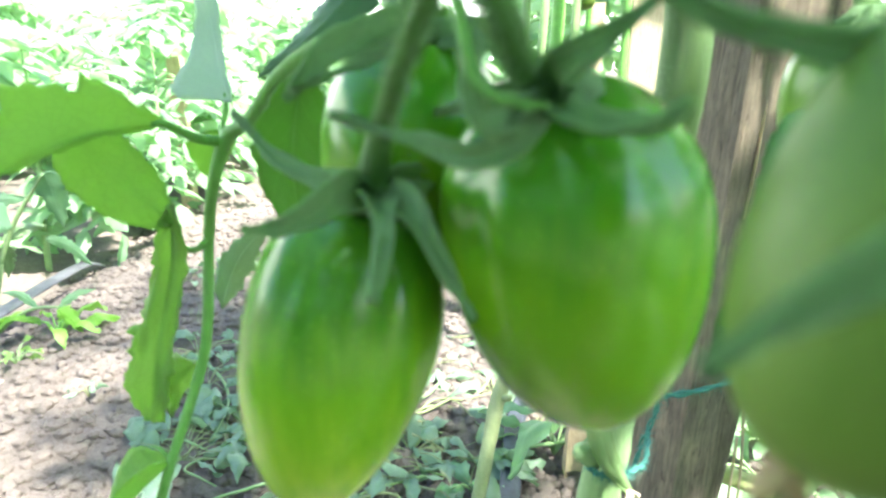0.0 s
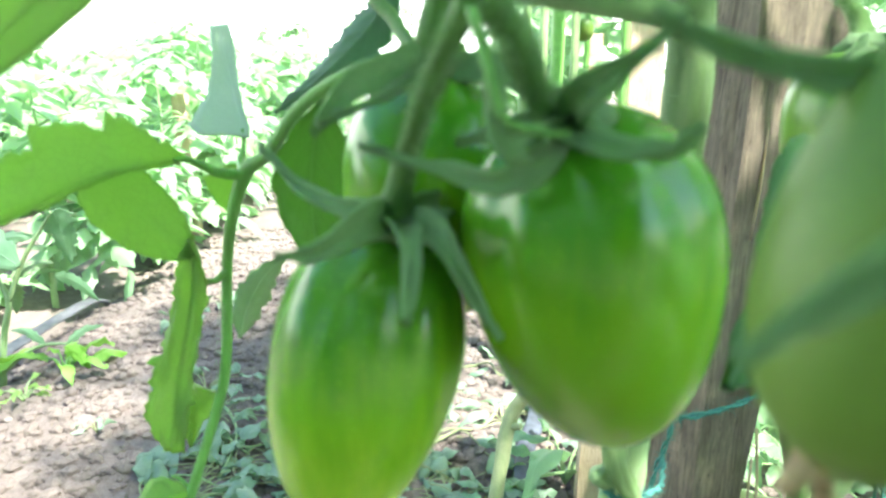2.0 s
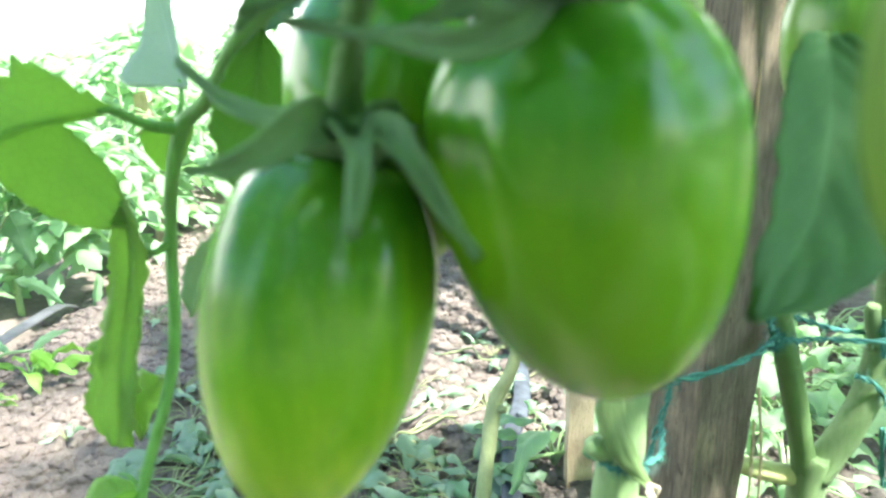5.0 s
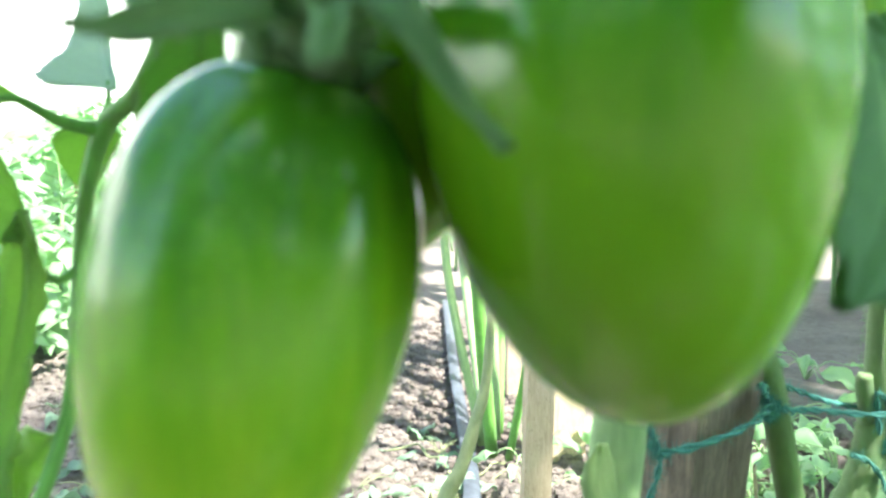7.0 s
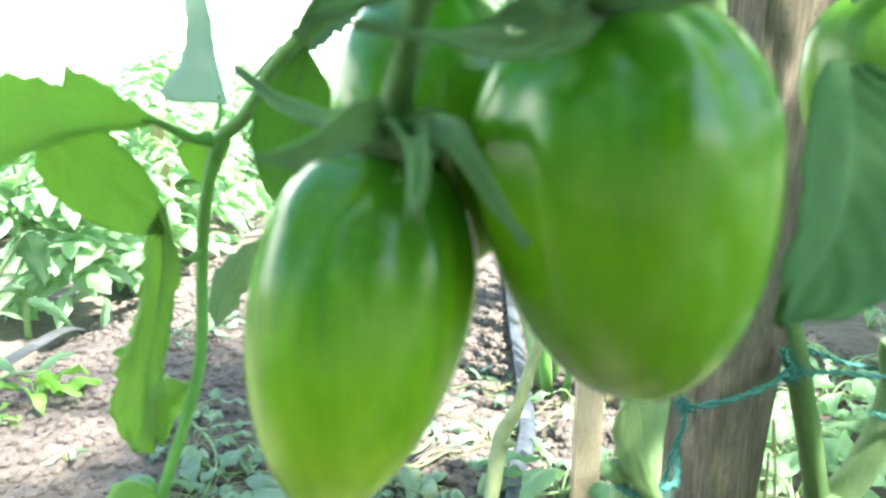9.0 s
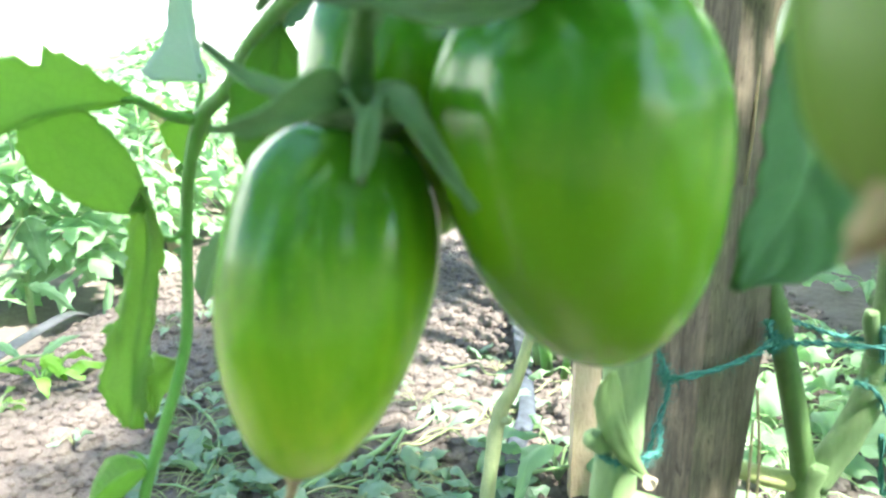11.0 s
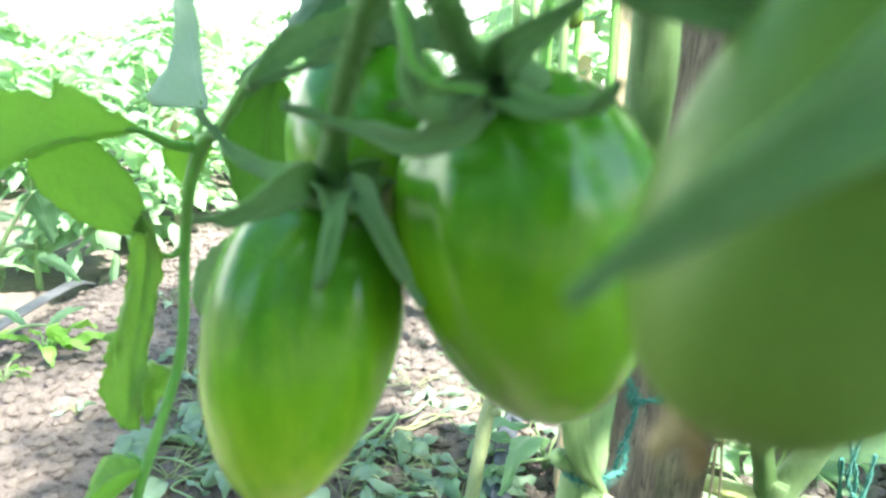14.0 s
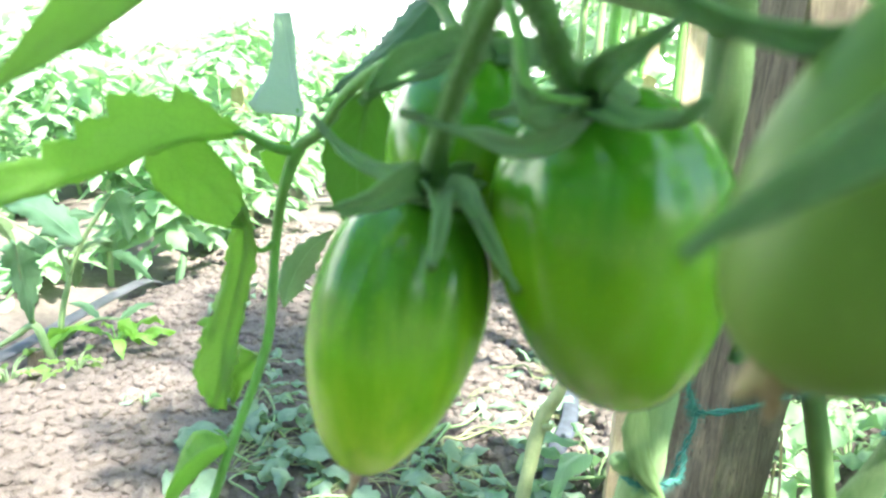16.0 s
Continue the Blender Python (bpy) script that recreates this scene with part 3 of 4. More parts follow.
        for j in range(cols):
            w = math.tau * j / cols
            f = 1 + ribs * (0.2 + topness) * (math.cos(3 * w + seed) + 0.6 * math.cos(5 * w + 2.1 * seed)) + 0.012 * noise.noise(Vector((math.cos(w), math.sin(w), z + seed)))
            for at, deep in groove:
                turned = math.atan2(math.sin(w - at), math.cos(w - at))
                f -= deep * math.exp(-(turned / 0.2) ** 2) * max(0.0, min(1.0, (z + 0.15) / 0.75)) ** 1.3
            ring.append(bm.verts.new(centre + turn @ Vector((r * f * math.cos(w), r * f * math.sin(w), length * z - dip))))
        rings.append(ring)
    for r0, r1 in zip(rings, rings[1:]):
        for j in range(cols):
            bm.faces.new((r0[j], r0[(j + 1) % cols], r1[(j + 1) % cols], r1[j]))
    lo = bm.verts.new(centre + turn @ Vector((0, 0, -length * 1.005)))
    hi = bm.verts.new(centre + turn @ Vector((0, 0, length * 0.92)))
    for j in range(cols):
        bm.faces.new((lo, rings[0][(j + 1) % cols], rings[0][j]))
        bm.faces.new((hi, rings[-1][j], rings[-1][(j + 1) % cols]))


def hairs(parent, line, radius, count, seed, length=0.0011, taper=0.0):
    """Fine pale fuzz along a stalk."""
    rng = random.Random(seed)
    pts = spline(line, 40)
    verts, faces = [], []
    o = root_place(parent)
    for _ in range(count):
        k = rng.randrange(40)
        p = pts[k].lerp(pts[k + 1], rng.random())
        d = Vector((rng.gauss(0, 1), rng.gauss(0, 1), rng.gauss(0, 1))).normalized()
        t = (pts[k + 1] - pts[k]).normalized()
        d = (d - t * d.dot(t)).normalized()
        b = t * 0.0001
        thin = 1 - taper * k / 40
        root, tip = p + d * radius * 0.9 * thin, p + d * (radius + length * rng.uniform(0.5, 1.2)) * thin + t * rng.gauss(0, 0.0002)
        n = len(verts)
        verts += [root - b - o, root + b - o, tip - o]
        faces.append((n, n + 1, n + 2))
    mesh = bpy.data.meshes.new("fuzz")
    mesh.from_pydata(verts, [], faces)
    mesh.materials.append(FUZZ)
    ob = new("fuzz", mesh)
    ob.parent = parent
    return tagged(ob, "fine pale hairs", kind="stuff")


FUZZ = plain_material("pale_fuzz", (0.17, 0.31, 0.14), (0.33, 0.48, 0.27), 0.8)
LEAF_SEPAL = leaf_material("sepal_skin", (0.108, 0.200, 0.098), (0.235, 0.365, 0.200), (0.27, 0.48, 0.18), 0.40, veins=False, rough=0.85)


def sepal(parent, pts, width, seed=0, shape=TAPER):
    bm = bmesh.new()
    line = [Vector(p) for p in pts]
    away = (line[-1] - line[0]).cross(Vector((0.15, -1, 0.35)))
    blade(bm, pts, away, width, width, cup=-0.5, n=30, m=5, shape=shape, seed=seed, ripple=0.0014, lobes=0.10, count=7)
    ob = part("sepal", bm, LEAF_SEPAL, parent, solid=0.0008)
    return ob


def tomato(centre, axis, a, length, taper, seed, label, sepals, pedicel, material=FRUIT, style=0.0, power=2.3, lift=0.0, groove=(), thick=0.0026, shape=TAPER):
    axis = Vector(axis).normalized()
    c = Vector(centre)
    th = thing("green_tomato", c - axis * length, label, "tomato", "unripe tomatoes on the plant")
    bm = bmesh.new()
    fruit_mesh(bm, centre, axis, a, length, taper, seed, power, groove=groove)
    part("fruit", bm, material, th)
    top = c + axis * length * (0.93 + lift)
    bm = bmesh.new()
    tube(bm, [top - axis * 0.002, top + axis * 0.0016, top + axis * 0.0052], [0.0072, 0.0074, 0.0042], steps=6, sides=14, wobble=0.2, seed=seed)
    cal = part("calyx", bm, LEAF_SEPAL, th, "dark green fuzzy calyx")
    for k, (pts, w) in enumerate(sepals):
        near = Vector(pts[0]) - top
        near -= axis * near.dot(axis)
        sepal(cal, [top + axis * 0.001 + near.normalized() * 0.0032, *[Vector(p) for p in pts]], w, k + seed, shape)
        hairs(cal, [top, *pts], w * 0.75, 620, k + 7, 0.0013, 0.85)
    if pedicel:
        line = [top + axis * 0.0015, *[Vector(p) for p in pedicel]]
        rod("pedicel", th, STEM_DARK, line, [0.0048, 0.0030, thick, thick, thick, thick * 1.25], steps=24, sides=12, wobble=0.15)
        hairs(th, line, thick, 2200, int(seed * 10), 0.0017)
    if style:
        tip = c - axis * length
        bm = bmesh.new()
        tube(bm, [tip + axis * 0.001, tip - axis * 0.0014 * style, tip - axis * 0.0028 * style + Vector((-0.0005, 0, -0.0006)) * style], [0.0018, 0.0012, 0.0007], steps=6, sides=8, wobble=0.5)
        part("dried_style", bm, DRY, th, "brown dried blossom remnant")
    return th


tomato((-0.0219, 0.1278, 0.4213), (0.2392, 0.0213, 1), 0.0196, 0.0351, 0.205, 1.3, "glossy unripe green plum tomato, long and narrow, paler below",
       [([(-0.0105, 0.112, 0.4580), (-0.0090, 0.103, 0.4560), (-0.0093, 0.0890, 0.4496)], 0.0042),
        ([(-0.0065, 0.113, 0.4580), (-0.0030, 0.1045, 0.4560), (0.005, 0.0955, 0.4438)], 0.0046),
        ([(-0.0160, 0.114, 0.4597), (-0.0215, 0.1085, 0.4568), (-0.0268, 0.1065, 0.4553), (-0.0322, 0.105, 0.4556)], 0.0038),
        ([(-0.0180, 0.122, 0.4592), (-0.0306, 0.130, 0.4622), (-0.0440, 0.1450, 0.4703)], 0.0032),
        ([(-0.004, 0.135, 0.4580), (0.004, 0.148, 0.4560)], 0.0044)],
       [(-0.0110, 0.122, 0.4680), (-0.0055, 0.111, 0.4830), (0.0010, 0.1035, 0.4955)], style=2.2, power=2.12, lift=0.04, groove=((5.02, 0.06), (4.15, 0.05), (5.75, 0.05), (3.4, 0.04)), thick=0.0018, shape=SEPAL)
tomato((0.0262, 0.1231, 0.4428), (-0.2052, -0.264, 1), 0.0240, 0.0364, 0.1612, 4.2, "large glossy unripe green plum tomato with broad shoulders",
       [([(0.0064, 0.092, 0.4748), (0.0045, 0.090, 0.4785), (0.0038, 0.091, 0.4843), (0.0018, 0.094, 0.4905)], 0.0022),
        ([(0.0130, 0.100, 0.4725), (0.0053, 0.095, 0.4690), (-0.0035, 0.1, 0.4705), (-0.0175, 0.108, 0.4735)], 0.0021),
        ([(0.0185, 0.0985, 0.4750), (0.0227, 0.0905, 0.4738), (0.0277, 0.085, 0.4745), (0.0300, 0.0835, 0.4778)], 0.0029),
        ([(0.0174, 0.101, 0.4810), (0.0240, 0.0985, 0.4855), (0.0325, 0.0990, 0.4930)], 0.0024),
        ([(0.0110, 0.103, 0.4750), (0.0063, 0.100, 0.4765), (0.0028, 0.095, 0.4830)], 0.0016),
        ([(0.0120, 0.112, 0.4755), (-0.0010, 0.116, 0.4730)], 0.0036),
        ([(0.0210, 0.118, 0.4760), (0.027, 0.130, 0.4720)], 0.0034)],
       [(0.0125, 0.1095, 0.4810), (0.0085, 0.1050, 0.4890), (0.0035, 0.1020, 0.4960)], material=FRUIT_DEEP, lift=0.03, groove=((5.34, 0.075), (4.35, 0.045), (3.7, 0.05)), thick=0.0024)
hanging = tomato((0.0452, 0.0523, 0.4731), (0.88, 0.30, 1), 0.0163, 0.0284, 0.0, 2.2, "unripe pale green tomato with matt skin on an overhanging stalk",
       [([(0.0540, 0.043, 0.4905), (0.0330, 0.0345, 0.4800), (0.0150, 0.0345, 0.4665)], 0.0056),
        ([(0.0480, 0.0540, 0.4880), (0.0347, 0.0560, 0.4835), (0.0245, 0.0600, 0.4857), (0.0165, 0.0605, 0.4900)], 0.0017),
        ([(0.0700, 0.052, 0.4960), (0.0780, 0.04, 0.4880)], 0.003),
        ([(0.0600, 0.07, 0.5000), (0.0500, 0.082, 0.4940)], 0.003)],
       [(0.0700, 0.0700, 0.5020), (0.0660, 0.0950, 0.5180), (0.0500, 0.130, 0.5180), (0.0395, 0.162, 0.5060), (0.0384, 0.1715, 0.4995)], FRUIT_DULL, style=1.0, power=2.0)
for k, (dx, dy, dz) in enumerate(((0.0030, 0.0045, -0.0050), (0.0052, 0.0030, -0.0042), (0.0006, 0.0052, -0.0058), (0.0040, 0.0062, -0.0030), (0.0020, 0.0012, -0.0064))):
    root, bm = V(0.0268, 0.0460, 0.4530), bmesh.new()
    tip = root + V(dx, dy, dz)
    blade(bm, [root, root.lerp(tip, 0.5) + V(0.0006 * (k % 3 - 1), 0, 0.0008), tip], (1, 0.2 * k - 0.4, 0.4), 0.0017, 0.0017, lobes=0.2, count=3, cup=0.7, ripple=0.0012, seed=80 + k, n=10, m=3, shape=(0.5, 0.9, 1, 0.9, 0.6, 0.2))
    part("dried_petal", bm, DRY, hanging, "curled brown dried petal", solid=0.0003)
tomato((0.1183, 0.1979, 0.4649), (-0.03, 0.0, 1), 0.0200, 0.0253, 0.054, 5.0, "round unripe green tomato, sunlit on one shoulder",
       [([(0.110, 0.184, 0.490), (0.098, 0.180, 0.484)], 0.003), ([(0.128, 0.19, 0.492), (0.138, 0.184, 0.484)], 0.003), ([(0.122, 0.21, 0.493), (0.13, 0.222, 0.488)], 0.003)],
       [(0.116, 0.202, 0.500), (0.105, 0.212, 0.512), (0.082, 0.224, 0.518)], FRUIT_SUNLIT, thick=0.0018)
# Darker FRUIT_DEEP skin stands in for the shadow behind the truss.
tomato((-0.0060, 0.1567, 0.4560), (0.0, -0.02, 1), 0.0216, 0.0300, 0.03, 3.1, "unripe green plum tomato half hidden behind the truss",
       [([(-0.010, 0.143, 0.4860), (-0.021, 0.133, 0.4820), (-0.0290, 0.129, 0.4740)], 0.0048), ([(-0.008, 0.142, 0.4850), (-0.018, 0.131, 0.4795), (-0.027, 0.125, 0.4760)], 0.0016), ([(0.008, 0.145, 0.4850), (0.018, 0.138, 0.4790)], 0.0040), ([(-0.002, 0.172, 0.4860), (-0.006, 0.184, 0.4800)], 0.004)],
       [(-0.0050, 0.1570, 0.4870), (-0.0062, 0.158, 0.4922)], FRUIT_DEEP)
rod("young_shoot", plant, STEM, [(0.0010, 0.0965, 0.4935), (0.0030, 0.0905, 0.4850), (0.0042, 0.0890, 0.4800), (0.0062, 0.0878, 0.4780), (0.0100, 0.0868, 0.4768), (0.0140, 0.0885, 0.4765)], [0.0009, 0.0008, 0.0007, 0.0006, 0.0006, 0.0004], "small bright green shoot curling over the calyx", steps=20, sides=8)
hairs(plant, [(0.074, 0.222, 0.499), (0.0672, 0.212, 0.4996), (0.0384, 0.17, 0.5005), (0.0112, 0.122, 0.4995), (0.0016, 0.102, 0.4965)], 0.0042, 2200, 3, 0.0014)
hairs(plant, [(0.0634, 0.225, 0.342), (0.0700, 0.225, 0.41), (0.0777, 0.225, 0.4825), (0.0745, 0.228, 0.56)], 0.0079, 4200, 6, 0.0008)
hairs(plant, [(-0.0135, 0.172, 0.4885), (-0.0303, 0.185, 0.4843), (-0.0461, 0.2, 0.4753), (-0.0704, 0.223, 0.4537), (-0.0829, 0.2326, 0.4175), (-0.0845, 0.215, 0.3743), (-0.0941, 0.203, 0.3438)], 0.0021, 1500, 4, 0.0010)


# ---- rows of plants ----
def crown(bm, rng, spots, size, per=7, droop=0.4, wide=0.17):
    """Compound leaves: small leaflets along drooping stalks round each spot."""
    for c, r in spots:
        for _ in range(per):
            d = Vector((rng.gauss(0, 1), rng.gauss(0, 1), rng.gauss(0.1, 0.6))).normalized()
            base = c + d * r * rng.uniform(0.1, 0.6)
            out = Vector((d.x, d.y, d.z * 0.3 - droop * rng.random())).normalized()
            sidev = out.cross(Vector((0, 0, 1))).normalized()
            L = size * rng.uniform(0.7, 1.3)
            for k in range(5):
                s = (k // 2) / 2.5
                p = base + out * (L * 1.3 * s) - Vector((0, 0, 0.25 * L * s * s))
                e = out if k == 4 else (sidev if k % 2 else -sidev) * 0.9 + out * 0.5
                e = (e + Vector((rng.gauss(0, 0.2), rng.gauss(0, 0.2), rng.gauss(-0.2, 0.25)))).normalized()
                acr = e.cross(Vector((rng.gauss(0, 0.35), rng.gauss(0, 0.35), 1))).normalized()
                blade(bm, [p, p + e * L * 0.4, p + e * L * 0.75 - Vector((0, 0, 0.16 * L))], acr, L * wide, L * wide, lobes=0.35, count=2.5, cup=rng.uniform(-0.1, 0.5), n=8, m=2 if wide > 0.2 else 1, seed=rng.random() * 9)


def row_plant(at, height, seed, label, group, spread_r=0.17, leaf=0.10, low=0.12, per=5, levels=7, material=LEAF_HAZED, lean=(0, 0), wide=0.235):
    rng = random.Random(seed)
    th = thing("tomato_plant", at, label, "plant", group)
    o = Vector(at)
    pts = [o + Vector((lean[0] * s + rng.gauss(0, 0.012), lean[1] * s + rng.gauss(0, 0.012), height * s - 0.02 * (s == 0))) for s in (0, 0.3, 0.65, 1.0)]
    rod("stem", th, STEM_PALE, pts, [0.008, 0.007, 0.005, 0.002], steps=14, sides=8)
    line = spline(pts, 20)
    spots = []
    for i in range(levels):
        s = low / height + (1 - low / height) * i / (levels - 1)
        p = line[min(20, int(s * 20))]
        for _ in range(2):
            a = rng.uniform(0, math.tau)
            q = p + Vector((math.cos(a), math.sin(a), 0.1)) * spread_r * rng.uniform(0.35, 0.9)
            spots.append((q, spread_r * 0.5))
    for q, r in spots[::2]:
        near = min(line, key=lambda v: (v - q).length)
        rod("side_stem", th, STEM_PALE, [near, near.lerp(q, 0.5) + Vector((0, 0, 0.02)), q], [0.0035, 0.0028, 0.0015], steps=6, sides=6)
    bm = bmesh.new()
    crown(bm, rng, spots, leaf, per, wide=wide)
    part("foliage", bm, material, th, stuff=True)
    return th


LEFT = "tomato plants in the far row"
LEFT_LEAVES = (
    ((-0.627, 0.95, 0.225), (-0.784, 0.99, 0.280), 0.0300, LEAF_CYAN),
    ((-0.587, 0.99, 0.299), (-0.593, 1.03, 0.204), 0.0275, LEAF_CYAN),
    ((-0.715, 0.93, 0.226), (-0.739, 0.97, 0.081), 0.0307, LEAF_CYAN),
    ((-0.674, 1.00, 0.194), (-0.625, 1.04, 0.206), 0.0127, LEAF_LIGHT),
    ((-0.675, 1.00, 0.182), (-0.701, 1.04, 0.121), 0.0181, LEAF_LIGHT),
    ((-0.617, 1.02, 0.191), (-0.574, 1.06, 0.134), 0.0119, LEAF_CYAN),
    ((-0.640, 1.00, 0.083), (-0.718, 1.04, 0.093), 0.0080, LEAF_CYAN),
    ((-0.598, 0.99, 0.089), (-0.559, 1.03, 0.103), 0.0074, LEAF_CYAN),
    ((-0.595, 0.98, 0.088), (-0.568, 0.99, 0.046), 0.0150, LEAF_LIME),
    ((-0.624, 1.02, 0.280), (-0.604, 1.06, 0.271), 0.0097, LEAF),
    ((-0.729, 1.03, 0.232), (-0.667, 1.07, 0.242), 0.0153, LEAF_CYAN),
    ((-0.739, 1.04, 0.202), (-0.833, 1.08, 0.132), 0.0221, LEAF_CYAN),
    ((-0.855, 1.06, 0.248), (-0.843, 1.10, 0.168), 0.0169, LEAF_LIGHT))
young = thing("tomato_plant", (-0.727, 1.0, -0.01), "young tomato plant with broad drooping leaves, sky tint in their bluish green", "plant", LEFT)
for k, (a, c, w, material) in enumerate(LEFT_LEAVES):
    run = Vector(c) - Vector(a)
    b = Vector(a) + run * 0.5 + Vector((0, 0, 0.12 * run.length))
    hero_leaf("leaflet", young, material, [a, b, c], run.cross(Vector((0.35, -1, 0.5))), w, w, lobes=0.38, count=4.5, cup=0.25, ripple=w * 0.25, seed=60 + k, n=36, m=5, quilt=w * 0.06, shape=(0.25, 0.8, 1, 0.95, 0.85, 0.65, 0.4, 0.03), thick=0.0008)
for pts, r in (([(-0.727, 1.0, -0.04), (-0.704, 1.0, 0.087), (-0.684, 1.0, 0.155), (-0.694, 1.0, 0.199), (-0.627, 0.955, 0.225)], 0.0055), ([(-0.716, 0.99, -0.02), (-0.726, 0.98, 0.044), (-0.741, 0.98, 0.074), (-0.774, 0.98, 0.054), (-0.81, 0.98, 0.032)], 0.0075),
               ([(-0.721, 1.0, 0.03), (-0.679, 1.0, 0.064), (-0.643, 1.0, 0.082), (-0.598, 0.99, 0.088)], 0.0035), ([(-0.684, 1.0, 0.155), (-0.65, 1.0, 0.221), (-0.616, 1.0, 0.268), (-0.588, 0.99, 0.298)], 0.004),
               ([(-0.741, 0.98, 0.074), (-0.735, 0.96, 0.152), (-0.716, 0.932, 0.225)], 0.004), ([(-0.694, 1.0, 0.199), (-0.732, 1.03, 0.205), (-0.855, 1.06, 0.248)], 0.003)):
    rod("stem", young, STEM_PALE, pts, [r, r * 0.9, r * 0.75, r * 0.5], steps=18, sides=8)
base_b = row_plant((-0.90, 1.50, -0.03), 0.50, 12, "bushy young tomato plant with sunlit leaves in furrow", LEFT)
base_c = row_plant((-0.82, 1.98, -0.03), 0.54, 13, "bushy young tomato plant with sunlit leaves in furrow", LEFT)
rng = random.Random(5)
for row_x, y0, y1 in ((-0.88, 2.4, 6.5), (-1.60, 1.2, 7.0), (-2.4, 1.6, 7.5), (-3.3, 2.4, 8.0), (-4.3, 3.0, 9.0)):
    y = y0
    while y < y1:
        src = rng.choice((base_b, base_c))
        s = rng.uniform(1.0, 1.35) * (1.12 if row_x < -2 else 1.0)
        p = copy_thing(src, pose(row_x + rng.gauss(0, 0.05), y, -0.01, rng.gauss(0, 4), rng.gauss(0, 4), rng.uniform(0, 360)))
        p.scale = (s, s, s)
        y += rng.uniform(0.42, 0.6)

OWN = "tomato plants in the same row"
base_d = row_plant((0.23, 1.45, -0.02), 1.1, 21, "tall staked tomato plant with bare lower stem", OWN, 0.2, 0.10, 0.50, 5, 9)
base_e = row_plant((0.33, 2.35, -0.02), 1.15, 22, "tall staked tomato plant with bare lower stem", OWN, 0.2, 0.10, 0.45, 5, 9)
for y in (3.0, 3.7, 4.5, 5.4):
    copy_thing(rng.choice((base_d, base_e)), pose(0.1 + 0.13 * (y - 0.8), y, -0.02, 0, 0, rng.uniform(0, 360)))
for x, y in ((-3.4, 8.2), (-2.7, 7.6), (-2.1, 8.6), (-1.5, 7.4), (-0.9, 8.3), (-0.4, 7.2), (0.0, 8.8), (-1.2, 9.4), (-2.4, 9.6)):
    copy_thing(rng.choice((base_d, base_e)), pose(x, y, -0.02, 0, 0, rng.uniform(0, 360)))
for y in (3.1, 4.0, 5.0):
    copy_thing(rng.choice((base_d, base_e)), pose(2.6 + 0.1 * y, y, -0.01, 0, 0, rng.uniform(0, 360)))
# Low plants added out of view: green reflections under the fruit, less soil bounce.
for x, y, size, turn in ((0.46, -0.08, 0.85, 70), (0.50, 0.20, 0.8, 160), (0.26, 0.03, 0.6, 250)):
    low = copy_thing(base_b, pose(x, y, -0.01, 0, 0, turn))
    low.scale = (size, size, size)
# Unseen plants added to block a wedge of sky from the left fruit.
for x, y, turn in ((-0.62, -0.16, 20), (-0.70, -0.34, 200)):
    copy_thing(base_e, pose(x, y, -0.02, 0, 0, turn))
# Unseen plants added behind the camera to darken the fruit's reflections.
for x, y in ((0.12, -0.42), (0.33, -0.52), (-0.22, -0.48), (-0.58, -0.50)):
    copy_thing(base_d if x > -0.3 else base_e, pose(x, y, -0.02, 0, 0, 40 + 300 * x))
# Plants added right of the view to shade soil and hide the backdrop's reflection.
for x, y in ((1.25, 0.75), (1.32, 1.15), (1.50, 0.40), (1.30, 1.55), (1.42, 1.95), (1.58, 0.95), (1.5, 2.4), (1.75, 1.4), (1.05, 0.35), (1.15, 0.02), (1.55, 1.36), (1.66, 1.72), (1.85, 2.0)):
    copy_thing(base_d, pose(x, y, -0.02, 0, 0, 100 * y))
# Unseen rows added behind the camera; gaps between them leave sky highlights on fruit.
for row_x, y0, y1 in ((0.06, -4.0, -0.9), (-0.95, -4.0, -0.4), (-1.9, -4.0, -0.5), (1.1, -4.0, -1.7), (2.2, -3.6, -2.6)):
    y = y0
    while y < y1:
        copy_thing(rng.choice((base_d, base_e)), pose(row_x + rng.gauss(0, 0.05), y, -0.01, 0, 0, rng.uniform(0, 360)))
        y += rng.uniform(0.42, 0.6)

# unseen leaves added above the tied plant, set sunward to shade fruit, leaves, stake
bm = bmesh.new()
SHADED = ((-0.02, 0.11, 0.46), (-0.01, 0.12, 0.42), (0.02, 0.10, 0.47), (0.03, 0.11, 0.44), (0.05, 0.06, 0.49), (0.045, 0.10, 0.42), (-0.03, 0.12, 0.40), (0.0, 0.14, 0.48), (0.07, 0.15, 0.43), (-0.003, 0.157, 0.485),
          (-0.09, 0.20, 0.47), (-0.10, 0.22, 0.42), (-0.13, 0.18, 0.46), (-0.115, 0.19, 0.47), (-0.145, 0.165, 0.455), (-0.155, 0.155, 0.45), (-0.085, 0.26, 0.48), (-0.092, 0.285, 0.505), (-0.088, 0.275, 0.495), (-0.075, 0.245, 0.472), (-0.10, 0.30, 0.507), (-0.092, 0.258, 0.474), (-0.082, 0.255, 0.482), (-0.097, 0.292, 0.492), (-0.06, 0.21, 0.46), (-0.03, 0.185, 0.484), (0.05, 0.05, 0.47), (0.06, 0.05, 0.49), (0.04, 0.04, 0.48))
SHADED_NEAR = ((0.045, 0.18, 0.503), (0.06, 0.20, 0.503), (0.095, 0.25, 0.355), (0.12, 0.255, 0.38), (0.11, 0.25, 0.34), (0.10, 0.25, 0.30), (0.14, 0.26, 0.35), (0.125, 0.258, 0.395), (0.132, 0.260, 0.412), (0.118, 0.255, 0.412), (0.141, 0.265, 0.395))
